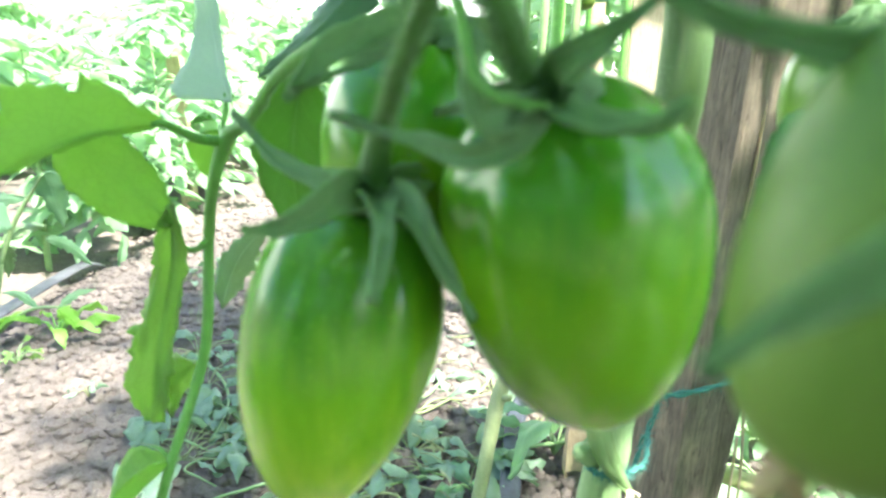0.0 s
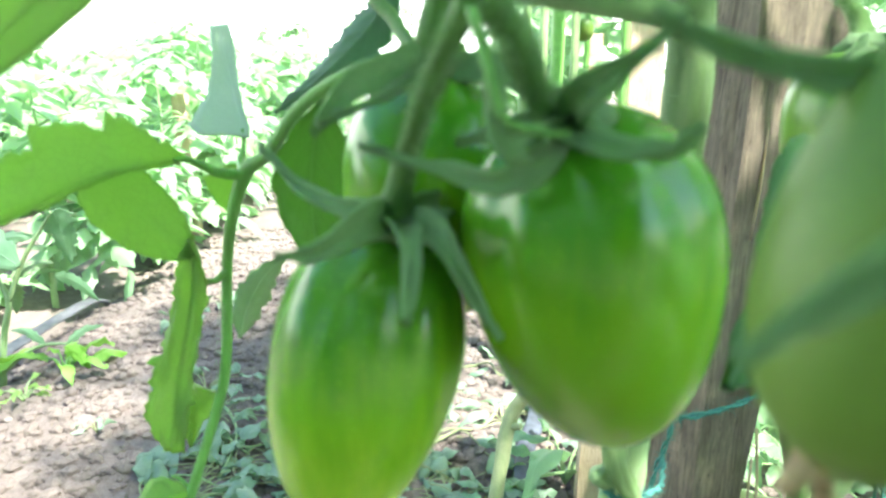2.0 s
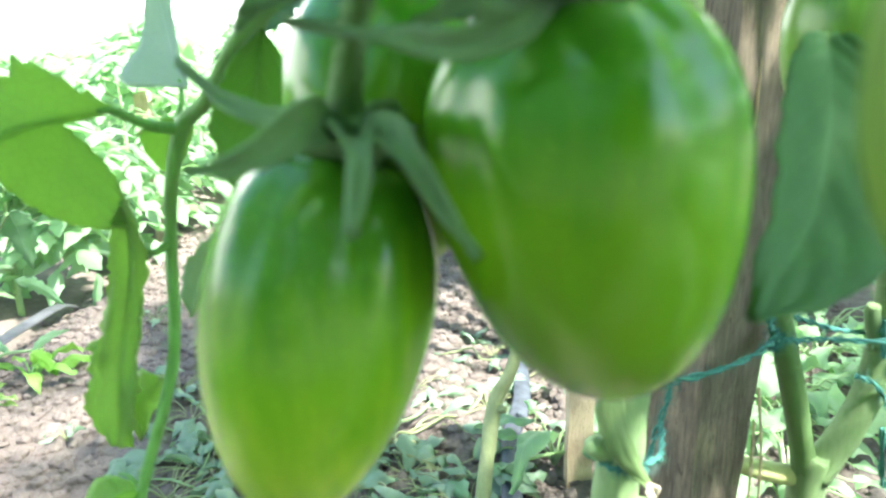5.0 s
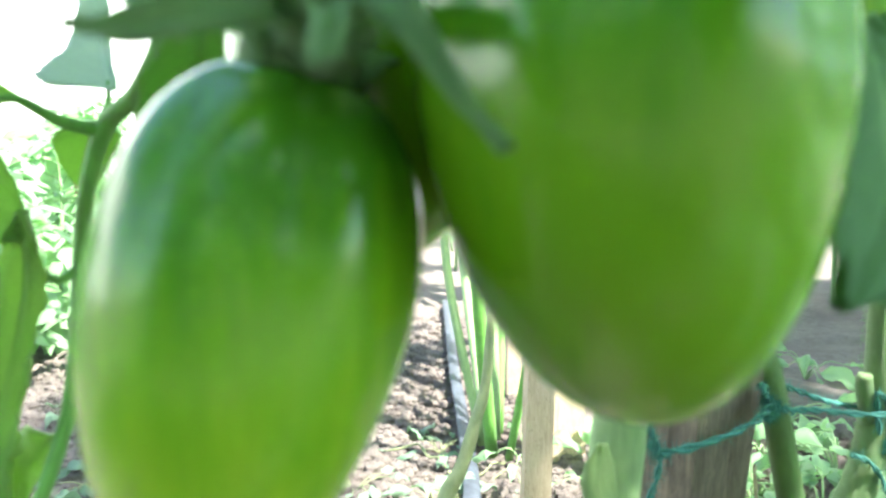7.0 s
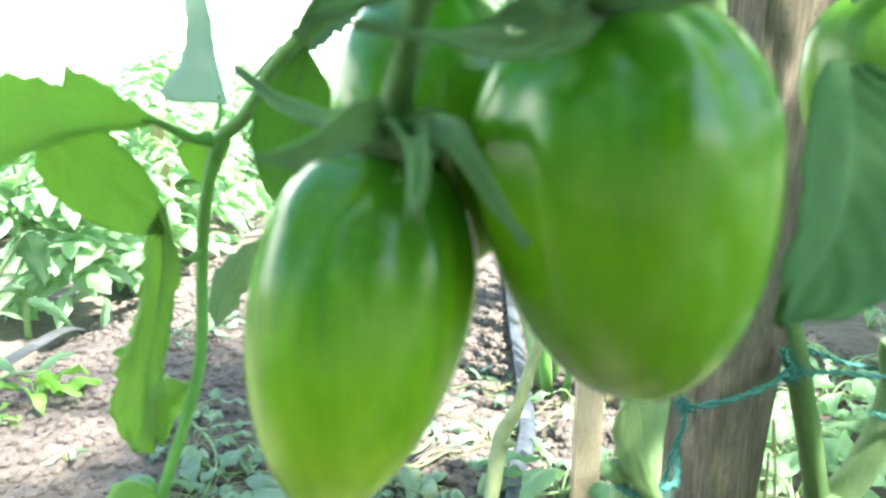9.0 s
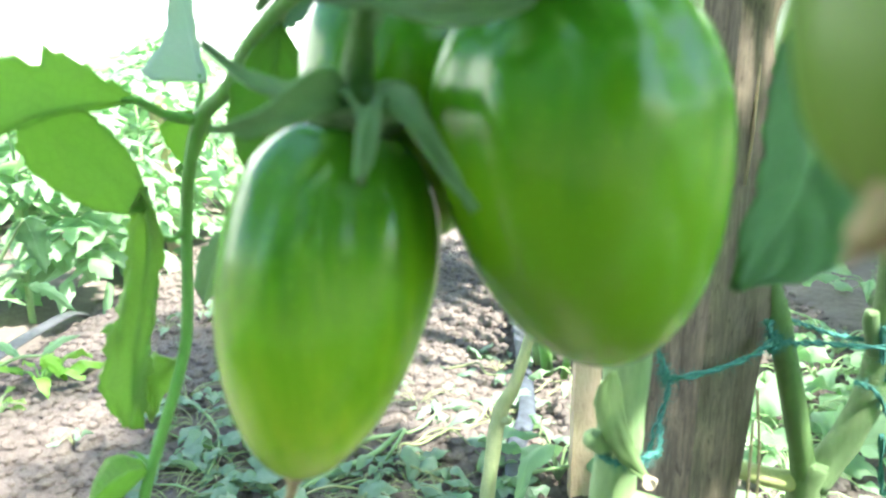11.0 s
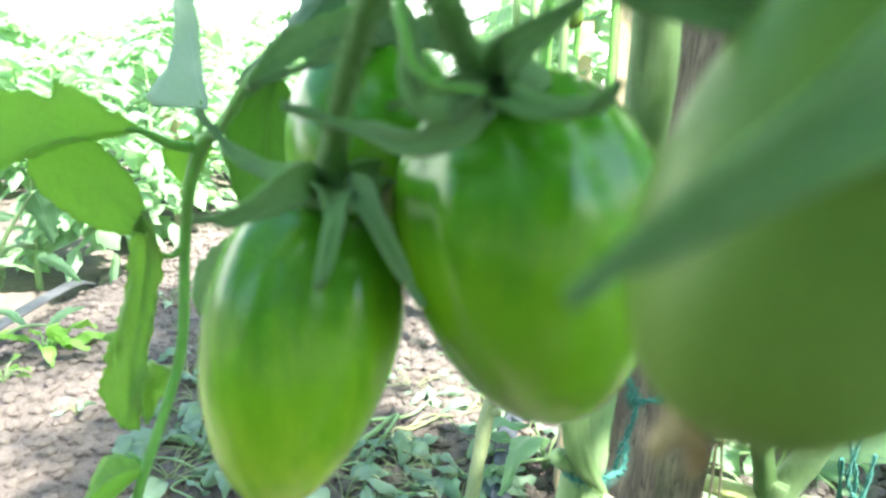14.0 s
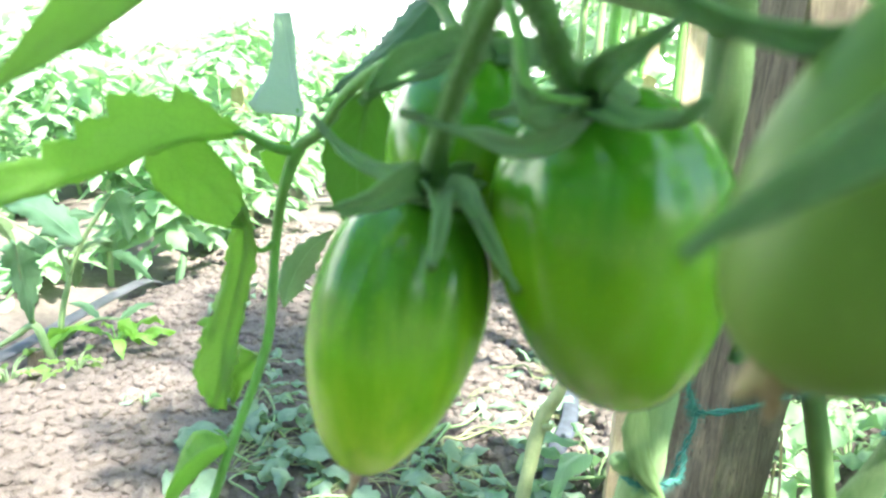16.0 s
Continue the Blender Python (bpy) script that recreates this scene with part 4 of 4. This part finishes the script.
spots = [(V(*p) + SUN_DIR * d, 0.035) for k, p in enumerate(SHADED) for d in (0.24 + 0.02 * (k % 3), 0.36 + 0.03 * (k % 4))[: 2 if k < 8 else 1]]
spots += [(V(*p), 0.06) for p in ((0.10, 0.34, 0.90), (0.16, 0.42, 0.80))]
crown(bm, random.Random(31), spots, 0.05, 5, 0.3)
crown(bm, random.Random(32), [(V(*p) + SUN_DIR * d, 0.022) for k, p in enumerate(SHADED_NEAR) for d in (0.26 + 0.01 * (k % 3),)], 0.032, 6, 0.3)
part("shade_foliage", bm, LEAF, plant, stuff=True)
# Stalks that carry the added shade leaves.
for q, _ in spots[::4] + spots[-3:]:
    z = q.z - 0.05
    rod("leaf_stalk", plant, STEM, [(0.079, 0.245, z), (0.5 * (0.078 + q.x), 0.5 * (0.24 + q.y), q.z + 0.01), q], [0.0035, 0.003, 0.0015], steps=10)

# neighbour plant with a forked stem beside the stake
fork_plant = thing("tomato_plant", (0.172, 0.292, 0), "tomato plant with a pale forked stem, laced with twine", "plant", OWN)
rod("main_stem", fork_plant, STEM_FORK, [(0.165, 0.30, -0.03), (0.168, 0.295, 0.15), (0.1700, 0.287, 0.268), (0.1712, 0.286, 0.285)], [0.0085, 0.0082, 0.0085, 0.0085], steps=20, sides=12, wobble=0.15)
rod("branch", fork_plant, STEM_MAIN, [(0.1690, 0.286, 0.270), (0.1620, 0.283, 0.298), (0.1440, 0.272, 0.3532), (0.1363, 0.27, 0.3754), (0.1291, 0.27, 0.4083), (0.1400, 0.30, 0.60)], [0.0058, 0.0054, 0.0050, 0.0048, 0.0045, 0.003], steps=26, sides=12, wobble=0.1)
rod("branch", fork_plant, STEM_FORK, [(0.1715, 0.286, 0.272), (0.1815, 0.285, 0.289), (0.1920, 0.285, 0.310), (0.1968, 0.285, 0.3376), (0.1976, 0.285, 0.3927), (0.205, 0.30, 0.60), (0.21, 0.31, 0.95), (0.17, 0.36, 1.42)], [0.0078, 0.0072, 0.0066, 0.0060, 0.005, 0.0045, 0.004, 0.002], steps=40, sides=12, wobble=0.1)
rod("pruned_stub", fork_plant, STEM_FORK, [(0.1935, 0.284, 0.336), (0.1890, 0.282, 0.352), (0.1885, 0.281, 0.357)], [0.003, 0.0034, 0.0028], steps=8)
rod("side_shoot", fork_plant, STEM_YELLOW, [(0.1690, 0.287, 0.271), (0.150, 0.290, 0.2745), (0.128, 0.297, 0.280)], [0.0052, 0.0047, 0.0042], "yellowish side shoot", steps=10)
hairs(fork_plant, [(0.1690, 0.286, 0.270), (0.1620, 0.283, 0.298), (0.1440, 0.272, 0.3532), (0.1363, 0.27, 0.3754), (0.1291, 0.27, 0.4083)], 0.0051, 2600, 61, 0.0010)
hairs(fork_plant, [(0.1715, 0.286, 0.272), (0.1815, 0.285, 0.289), (0.1920, 0.285, 0.310), (0.1968, 0.285, 0.3376), (0.1976, 0.285, 0.3927)], 0.0066, 3200, 62, 0.0012)
# Unseen crown added to cast shade on soil; many leaf spots lie along SUN_DIR.
bm = bmesh.new()
crown(bm, random.Random(33), [(V(*p), 0.09) for p in ((0.16, 0.42, 0.9), (0.12, 0.50, 0.78), (0.06, 0.40, 0.74), (0.10, 0.56, 0.94), (0.20, 0.52, 0.72), (0.05, 0.60, 0.76), (0.15, 0.36, 1.06), (0.16, 0.60, 1.04), (0.08, 0.48, 0.68))] + [(V(x, y, 0.02) + SUN_DIR * d, 0.09) for x, y, d in ((-0.28, 0.76, 1.0), (-0.30, 0.90, 1.06), (-0.40, 1.05, 1.12), (-0.45, 1.22, 1.1), (-0.30, 1.15, 1.05), (-0.22, 0.72, 1.1), (-0.06, 0.70, 0.85), (0.03, 0.66, 0.86), (0.06, 0.60, 0.84), (-0.02, 0.61, 0.9), (0.0, 0.72, 0.86))], 0.085, 7, 0.3)
crown(bm, random.Random(34), [(V(x, y, 0) + SUN_DIR * (1.62 + 0.05 * (k % 4)), 0.12) for k, (x, y) in enumerate(((-0.70, 0.95), (-0.55, 1.10), (-0.72, 1.15), (-0.66, 1.32), (-0.85, 1.02), (-0.5, 1.28), (-0.8, 1.45), (-0.78, 1.12), (-0.86, 1.2), (-0.74, 1.05)))], 0.07, 5, 0.3)
part("shade_foliage", bm, LEAF, fork_plant, stuff=True)


# ---- twine round stake and stems ----
def twine_strand(th, pts, r=0.00105, turns=44, steps=70):
    line = spline(pts, steps)
    for ply in range(2):
        out = []
        for k, p in enumerate(line):
            t = (line[min(k + 1, steps)] - line[max(k - 1, 0)]).normalized()
            a = t.orthogonal().normalized()
            b = t.cross(a)
            w = k / steps * turns + ply * math.pi
            out.append(p + (a * math.cos(w) + b * math.sin(w)) * r * (0.62 + 0.5 * noise.noise(p * 120 + Vector((ply * 5, 0, 0)))))
        rod("ply", th, TWINE, out, [r * 0.62, r * 0.55, r * 0.66, r * 0.6], steps=steps * 2, sides=6, wobble=0.3)
    hairs_of = hairs(th, pts, r, 420, len(pts) * 3 + int(abs(pts[0][0]) * 999), 0.0035)
    hairs_of.data.materials.clear()
    hairs_of.data.materials.append(TWINE)


tw = thing("garden_twine", (0.10, 0.25, 0.35), "frayed teal green twine looped round stake and stems", "twine")
twine_strand(tw, [(0.0800, 0.247, 0.312), (0.0838, 0.246, 0.3287), (0.0869, 0.2440, 0.3439), (0.0850, 0.2465, 0.3505), (0.0880, 0.2440, 0.3480), (0.1048, 0.2435, 0.3510), (0.1240, 0.2500, 0.3545), (0.1330, 0.2560, 0.3580)])
twine_strand(tw, [(0.0868, 0.2440, 0.3450), (0.0852, 0.2450, 0.3520), (0.0815, 0.2475, 0.3650), (0.0800, 0.2500, 0.3720)], turns=20, steps=30)
twine_strand(tw, [(0.1310, 0.2600, 0.3640), (0.1330, 0.2560, 0.3570), (0.1420, 0.2600, 0.3530), (0.1600, 0.268, 0.3490), (0.1930, 0.277, 0.3420), (0.24, 0.30, 0.335)])
twine_strand(tw, [(0.1360, 0.266, 0.3600), (0.1500, 0.276, 0.3565), (0.1709, 0.28, 0.3480), (0.1980, 0.292, 0.3390), (0.24, 0.31, 0.33)])
twine_strand(tw, [(0.0530, 0.224, 0.3345), (0.0560, 0.2165, 0.3320), (0.0640, 0.2155, 0.3305), (0.0720, 0.2190, 0.3310), (0.0800, 0.232, 0.325), (0.0845, 0.245, 0.330)])
twine_strand(tw, [(0.1945, 0.279, 0.333), (0.192, 0.2785, 0.350), (0.199, 0.2785, 0.342), (0.197, 0.279, 0.325), (0.2, 0.281, 0.338)], turns=30, steps=40)
twine_strand(tw, [(0.1820, 0.2785, 0.326), (0.1920, 0.2775, 0.320), (0.2010, 0.2770, 0.302), (0.2060, 0.2790, 0.283), (0.2020, 0.2800, 0.268), (0.1960, 0.2775, 0.300)], turns=34, steps=46)
twine_strand(tw, [(0.1990, 0.2780, 0.333), (0.2040, 0.2780, 0.312), (0.2000, 0.2765, 0.290), (0.2090, 0.2780, 0.276), (0.2140, 0.2800, 0.300)], turns=30, steps=40)
twine_strand(tw, [(0.1310, 0.2560, 0.3600), (0.1345, 0.2545, 0.3560), (0.1310, 0.2555, 0.3525), (0.1335, 0.2570, 0.3590)], turns=16, steps=24)


# ---- on the ground ----
def drip_tape(pts, label, material=TAPE_GREYED):
    th = thing("drip_tape", pts[0], label, "irrigation tape")
    bm = bmesh.new()
    tube(bm, pts, [0.0125], steps=50, sides=12, flat=0.35)
    part("hose", bm, material, th)
    return th


def on_ground(x, y, up=0.0):
    return (x, y, ground_height(x, y) + up)


drip_tape([on_ground(x, y, 0.024) for x, y in ((0.03, 0.35), (0.078, 0.67), (0.094, 0.78), (0.126, 0.90), (0.156, 1.2), (0.178, 1.47), (0.25, 2.2))], "black drip irrigation tape lying on bare soil", TAPE_BLACK)
drip_tape([on_ground(x, y, u) for x, y, u in ((-0.86, 0.75, 0.045), (-0.80, 0.97, 0.045), (-0.778, 1.12, 0.045), (-0.770, 1.28, 0.045), (-0.774, 1.43, 0.030), (-0.78, 1.56, -0.05))], "drip irrigation tape in the furrow, greyed by dust and painted sky light")

stalk = thing("plant_stalk", (0.034, 0.607, 0.0), "pale drying stem of a pruned tomato plant with nodes", "plant stem")
rod("stem", stalk, STEM_DRY, [(0.028, 0.60, -0.02), (0.045, 0.628, 0.0525), (0.0612, 0.6605, 0.1163), (0.0790, 0.662, 0.152), (0.092, 0.665, 0.19), (0.106, 0.67, 0.235), (0.112, 0.675, 0.30)], [0.0075, 0.0075, 0.0085, 0.0068, 0.006, 0.0052, 0.004], steps=40, sides=12, wobble=0.2)
rod("node_stub", stalk, STEM_DRY, [(0.062, 0.658, 0.115), (0.070, 0.651, 0.118), (0.072, 0.648, 0.121)], [0.005, 0.004, 0.003], steps=8)


def small_stake(at, height, width, seed, label, material=WOOD_PALE, lean=(0, 0)):
    th = thing("wooden_stake", at, label, "stake", "stakes along the rows")
    bm = bmesh.new()
    rows = []
    for k in range(13):
        s = k / 12
        w = width * (1 - 0.08 * s)
        ring = []
        for dx, dy in ((-1, -0.7), (1, -0.8), (1.1, 0.7), (-0.9, 0.8)):
            p = Vector((at[0] + dx * w / 2 + lean[0] * s, at[1] + dy * w / 2 + lean[1] * s, at[2] - 0.05 + (height + 0.05) * s))
            ring.append(bm.verts.new(p + 0.002 * noise.noise_vector(p * 40 + Vector((seed, 0, 0)))))
        rows.append(ring)
    for r0, r1 in zip(rows, rows[1:]):
        for j in range(4):
            bm.faces.new((r0[j], r0[(j + 1) % 4], r1[(j + 1) % 4], r1[j]))
    bm.faces.new(rows[-1])
    part("post", bm, material, th, smooth=False)
    return th


small_stake((0.156, 0.70, -0.01), 0.31, 0.030, 1, "pale sunlit split wooden stake beside drip tape", lean=(0.012, 0.0))
small_stake((0.27, 1.30, -0.01), 0.56, 0.028, 2, "pinkish wooden stake among tomato stems", lean=(0.01, 0))
small_stake((0.285, 1.0, -0.01), 0.75, 0.050, 3, "broad sunlit wooden stake among tomato stems", lean=(0.0, 0))
small_stake((-0.835, 2.2, -0.03), 0.47, 0.045, 4, "weathered wooden stake in the far row")
small_stake((0.0, 2.5, -0.01), 0.45, 0.05, 5, "weathered wooden stake in the far row")
small_stake((-0.735, 0.965, -0.02), 0.055, 0.022, 6, "short brown wooden stake at a plant's foot", WOOD)
bare = thing("tomato_plant", (0.19, 1.05, 0), "tomato plant with upright bare pale stems", "plant", OWN)
for k, (x, y, r) in enumerate(((0.150, 0.98, 0.010), (0.205, 1.15, 0.008), (0.222, 0.9, 0.006), (0.175, 1.3, 0.009), (0.245, 1.25, 0.006), (0.12, 1.1, 0.007))):
    rod("stem", bare, STEM_PALE if k % 2 else STEM, [(0.19 + 0.3 * (x - 0.19), 1.05 + 0.3 * (y - 1.05), 0), (x, y, 0.3), (x + 0.01, y, 0.55), (x + 0.02, y + 0.05, 1.0)], [r, r, r * 0.9, r * 0.5], steps=16, wobble=0.1)
# Crown above the view, added to shade the soil left of the row.
bm = bmesh.new()
crown(bm, random.Random(35), [(V(*p), 0.10) for p in ((0.15, 1.0, 0.68), (0.24, 1.1, 0.75), (0.12, 0.95, 0.82), (0.22, 0.9, 0.92), (0.17, 1.15, 1.0), (0.05, 1.1, 0.75), (0.1, 0.8, 0.72), (0.12, 0.65, 0.8), (0.08, 0.62, 0.95), (0.15, 0.72, 1.05), (0.02, 0.75, 0.9))], 0.095, 6, 0.3)
part("shade_foliage", bm, LEAF, bare, stuff=True)
bm = bmesh.new()
fruit_mesh(bm, (0.2355, 1.19, 0.551), (0, 0, 1), 0.017, 0.019, 0.05, 2.0, rows=16, cols=20)
part("small_fruit", bm, FRUIT_DULL, bare, "small green unripe fruit")


def weed(at, seed, label, material, count=9, size=0.04, lift=0.03, spread_r=0.05):
    rng = random.Random(seed)
    th = thing("weed", at, label, "weed", "weeds on the soil")
    o = Vector(at)
    for k in range(count):
        a = k / count * math.tau + rng.gauss(0, 0.4)
        d = Vector((math.cos(a), math.sin(a), 0))
        r = spread_r * rng.uniform(0.4, 1.2)
        tip = o + d * r + Vector((0, 0, lift * rng.uniform(0.3, 1.2)))
        L = size * rng.uniform(0.4, 1.45)
        thin = 1.0
        if material is LEAF_WILT:
            thin = 0.6
            turn = rng.uniform(-1.6, 1.6)
            d = Vector((d.x * math.cos(turn) - d.y * math.sin(turn), d.x * math.sin(turn) + d.y * math.cos(turn), 0))
        side = d.cross(Vector((rng.gauss(0, 0.4), rng.gauss(0, 0.4), 1)))
        bm = bmesh.new()
        tube(bm, [o + Vector((0, 0, -0.004)), o.lerp(tip, 0.5) + Vector((0, 0, lift * 0.4)), tip], [0.0016 * thin, 0.0013 * thin, 0.0008 * thin], steps=6, sides=5)
        part("stem", bm, STEM if material is LEAF_LIME else STEM_DRY if thin < 1 else STEM_PALE, th)
        bm = bmesh.new()
        blade(bm, [tip, tip + d * L * 0.5 + Vector((0, 0, rng.uniform(0, 0.2) * L)), tip + d * L - Vector((0, 0, rng.uniform(0, 0.35) * L))], side, L * rng.uniform(0.16, 0.34), L * rng.uniform(0.16, 0.34), lobes=0.3, count=rng.uniform(2, 5), cup=rng.uniform(-0.5, 0.8), ripple=L * 0.2, seed=seed + k, n=10, m=2)
        part("leaf", bm, material, th)
    return th


def wilted(x, y, seed, count=10, size=0.045, r=0.06):
    return weed(on_ground(x, y, 0.004), seed, "pulled wilted grey-green weed lying on soil", LEAF_WILT, count + 5, size * 0.92, 0.014, r * 1.0)


weed(on_ground(-0.624, 1.017, 0.0), 1, "bright lime young weed with pointed leaves on soil", LEAF_LIME, 8, 0.062, 0.035, 0.035)
weed(on_ground(-0.735, 0.90, 0.0), 2, "small round-leaved green weed on soil", LEAF, 12, 0.032, 0.03, 0.05)
weed(on_ground(-0.64, 0.93, 0.0), 42, "small round-leaved green weed on soil", LEAF, 9, 0.028, 0.02, 0.03)
weed(on_ground(0.138, 0.735, 0.006), 43, "glaucous lobed weed beside drip tape on soil", LEAF_CYAN, 9, 0.062, 0.045, 0.05)
weed(on_ground(0.040, 0.645, 0.006), 45, "glaucous lobed weed beside drip tape on soil", LEAF_CYAN, 6, 0.045, 0.03, 0.035)
weed(on_ground(-0.466, 0.802, 0.008), 3, "tiny seedling sprouting from bare soil", LEAF_WILT, 5, 0.016, 0.014, 0.012)
for k, (x, y, c, sz, r) in enumerate(((-0.373, 0.948, 9, 0.04, 0.05), (-0.33, 0.86, 8, 0.04, 0.05), (-0.269, 0.733, 12, 0.055, 0.07), (-0.21, 0.744, 9, 0.05, 0.06), (-0.30, 0.68, 10, 0.06, 0.06), (-0.154, 0.689, 9, 0.045, 0.07), (-0.10, 0.66, 7, 0.05, 0.06),
        (-0.005, 0.696, 12, 0.058, 0.06), (0.03, 0.67, 9, 0.055, 0.05), (-0.04, 0.72, 7, 0.04, 0.05), (-0.032, 0.926, 6, 0.035, 0.05), (0.074, 0.895, 7, 0.05, 0.05), (0.123, 0.796, 10, 0.05, 0.05), (0.104, 1.08, 7, 0.05, 0.05), (-0.511, 1.242, 5, 0.03, 0.03), (-0.46, 1.33, 6, 0.04, 0.04))):
    wilted(x, y, 100 + k, c, sz, r)
# Same paled green, so part of the sun's glare is in the weeds' colour.
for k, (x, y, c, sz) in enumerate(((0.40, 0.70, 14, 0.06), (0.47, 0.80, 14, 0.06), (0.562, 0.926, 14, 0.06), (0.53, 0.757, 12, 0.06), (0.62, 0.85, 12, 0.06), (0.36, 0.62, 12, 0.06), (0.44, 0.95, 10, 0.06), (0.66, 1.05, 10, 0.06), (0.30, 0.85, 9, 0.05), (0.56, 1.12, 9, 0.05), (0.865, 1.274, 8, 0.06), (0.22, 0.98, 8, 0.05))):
    weed(on_ground(x, y, 0.0), 200 + k, "leafy green weed in bright sun on soil", LEAF_HAZED, c, sz, 0.05, 0.07)


def vine(pts, r, seed):
    th = thing("pulled_weed", pts[0], "limp pale green pulled weed stem lying on soil", "weed", "weeds on the soil")
    rod("stem", th, STEM_PALE, pts, [r, r * 0.9, r * 0.6, r * 0.4], steps=40, sides=8)
    return th


vine([on_ground(x, y, u) for x, y, u in ((-0.20, 0.66, 0.01), (-0.14, 0.72, 0.014), (-0.085, 0.765, 0.016), (-0.055, 0.79, 0.03), (-0.045, 0.77, 0.045), (-0.06, 0.75, 0.03), (-0.07, 0.755, 0.012))], 0.0042, 1)
vine([on_ground(x, y, u) for x, y, u in ((-0.16, 0.77, 0.014), (-0.09, 0.80, 0.018), (-0.03, 0.82, 0.02), (0.0, 0.86, 0.03))], 0.0035, 2)
vine([on_ground(x, y, u) for x, y, u in ((-0.37, 0.93, 0.012), (-0.31, 0.86, 0.012), (-0.28, 0.79, 0.014), (-0.275, 0.71, 0.012))], 0.0025, 3)
vine([on_ground(x, y, u) for x, y, u in ((0.06, 0.69, 0.03), (0.10, 0.70, 0.04), (0.16, 0.705, 0.035), (0.22, 0.72, 0.02))], 0.0028, 4)


def tangle(x, y, seed, count, reach):
    """Limp curling runners of a pulled weed, in one heap."""
    rng = random.Random(seed)
    th = thing("pulled_weed", on_ground(x, y), "tangle of limp pale green weed runners on soil", "weed", "weeds on the soil")
    for _ in range(count):
        px, py, a = x + rng.gauss(0, reach * 0.25), y + rng.gauss(0, reach * 0.2), rng.uniform(0, math.tau)
        pts = []
        for k in range(6):
            pts.append(on_ground(px, py, clod_height(px, py) + 0.004 + 0.016 * rng.random() * (0 < k < 5)))
            a += rng.gauss(0, 0.55)
            px, py = px + math.cos(a) * reach * 0.28, py + math.sin(a) * reach * 0.2
        r = rng.uniform(0.0011, 0.0024)
        rod("runner", th, rng.choice((STEM_PALE, STEM_DRY, STEM_DRY)), pts, [r, r * 0.9, r * 0.6], steps=22, sides=6)
        bm = bmesh.new()
        p, d = Vector(pts[-1]), Vector((math.cos(a), math.sin(a), 0.3))
        L = rng.uniform(0.012, 0.03)
        blade(bm, [p, p + d * L * 0.5, p + d * L - Vector((0, 0, 0.2 * L))], d.cross(Vector((rng.gauss(0, 0.5), 0.2, 1))), L * 0.28, L * 0.28, lobes=0.3, count=3, cup=rng.uniform(-0.4, 0.7), ripple=L * 0.15, seed=seed + L * 99, n=10, m=2)
        part("leaf", bm, LEAF_WILT, th)
    return th


for k, (x, y, c, r) in enumerate(((-0.10, 0.72, 6, 0.13), (-0.02, 0.78, 6, 0.12), (-0.24, 0.80, 5, 0.11), (0.01, 0.88, 4, 0.10), (-0.27, 0.70, 4, 0.10), (0.10, 0.98, 4, 0.10), (-0.14, 0.64, 4, 0.11))):
    tangle(x, y, 300 + k, c, r)


# ---- crumbs of soil ----
def soil_crumbs(count, seed):
    rng = random.Random(seed)
    ico = bmesh.new()
    bmesh.ops.create_icosphere(ico, subdivisions=1, radius=1)
    ico.verts.ensure_lookup_table()
    base = [v.co.copy() for v in ico.verts]
    tris = [[v.index for v in f.verts] for f in ico.faces]
    ico.free()
    verts, faces = [], []
    for _ in range(count):
        y = 0.55 + 1.5 * rng.random() ** 1.4
        x = rng.uniform(-0.85, 0.75) if rng.random() < 0.7 else rng.gauss(0.05, 0.14)
        r = 0.0012 + 0.011 * rng.random() ** 6.0
        c = Vector(on_ground(x, y, clod_height(x, y) + r * 0.25))
        sq = Vector((rng.uniform(0.8, 1.3), rng.uniform(0.8, 1.3), rng.uniform(0.6, 0.95)))
        n = len(verts)
        for b in base:
            k = 1 + 0.35 * noise.noise(b * 1.5 + c * 70)
            verts.append((c.x + b.x * r * sq.x * k, c.y + b.y * r * sq.y * k, c.z + b.z * r * sq.z * k))
        faces += [[n + i for i in t] for t in tris]
    mesh = bpy.data.meshes.new("soil_crumbs")
    mesh.from_pydata(verts, [], faces)
    mesh.materials.append(SOIL)
    return tagged(new("soil_crumbs", mesh), "crumbs and clods of dry brown soil", "soil", kind="stuff")


soil_crumbs(52000, 8)


def pebble(x, y, r, seed):
    th = thing("pebble", on_ground(x, y, 0), "pale rounded pebble on dry soil", "stone", "pebbles on the soil")
    bm = bmesh.new()
    bmesh.ops.create_icosphere(bm, subdivisions=2, radius=r)
    for v in bm.verts:
        v.co *= 1 + 0.25 * noise.noise(v.co * 90 + Vector((seed, 0, 0)))
        v.co.z *= 0.65
    bmesh.ops.translate(bm, verts=bm.verts, vec=Vector(on_ground(x, y, clod_height(x, y) + r * 0.35)))
    part("stone", bm, STONE, th)


for k, (x, y, r) in enumerate(((-0.50, 0.837, 0.012), (-0.62, 0.86, 0.006), (-0.56, 0.72, 0.005))):
    pebble(x, y, r, k)
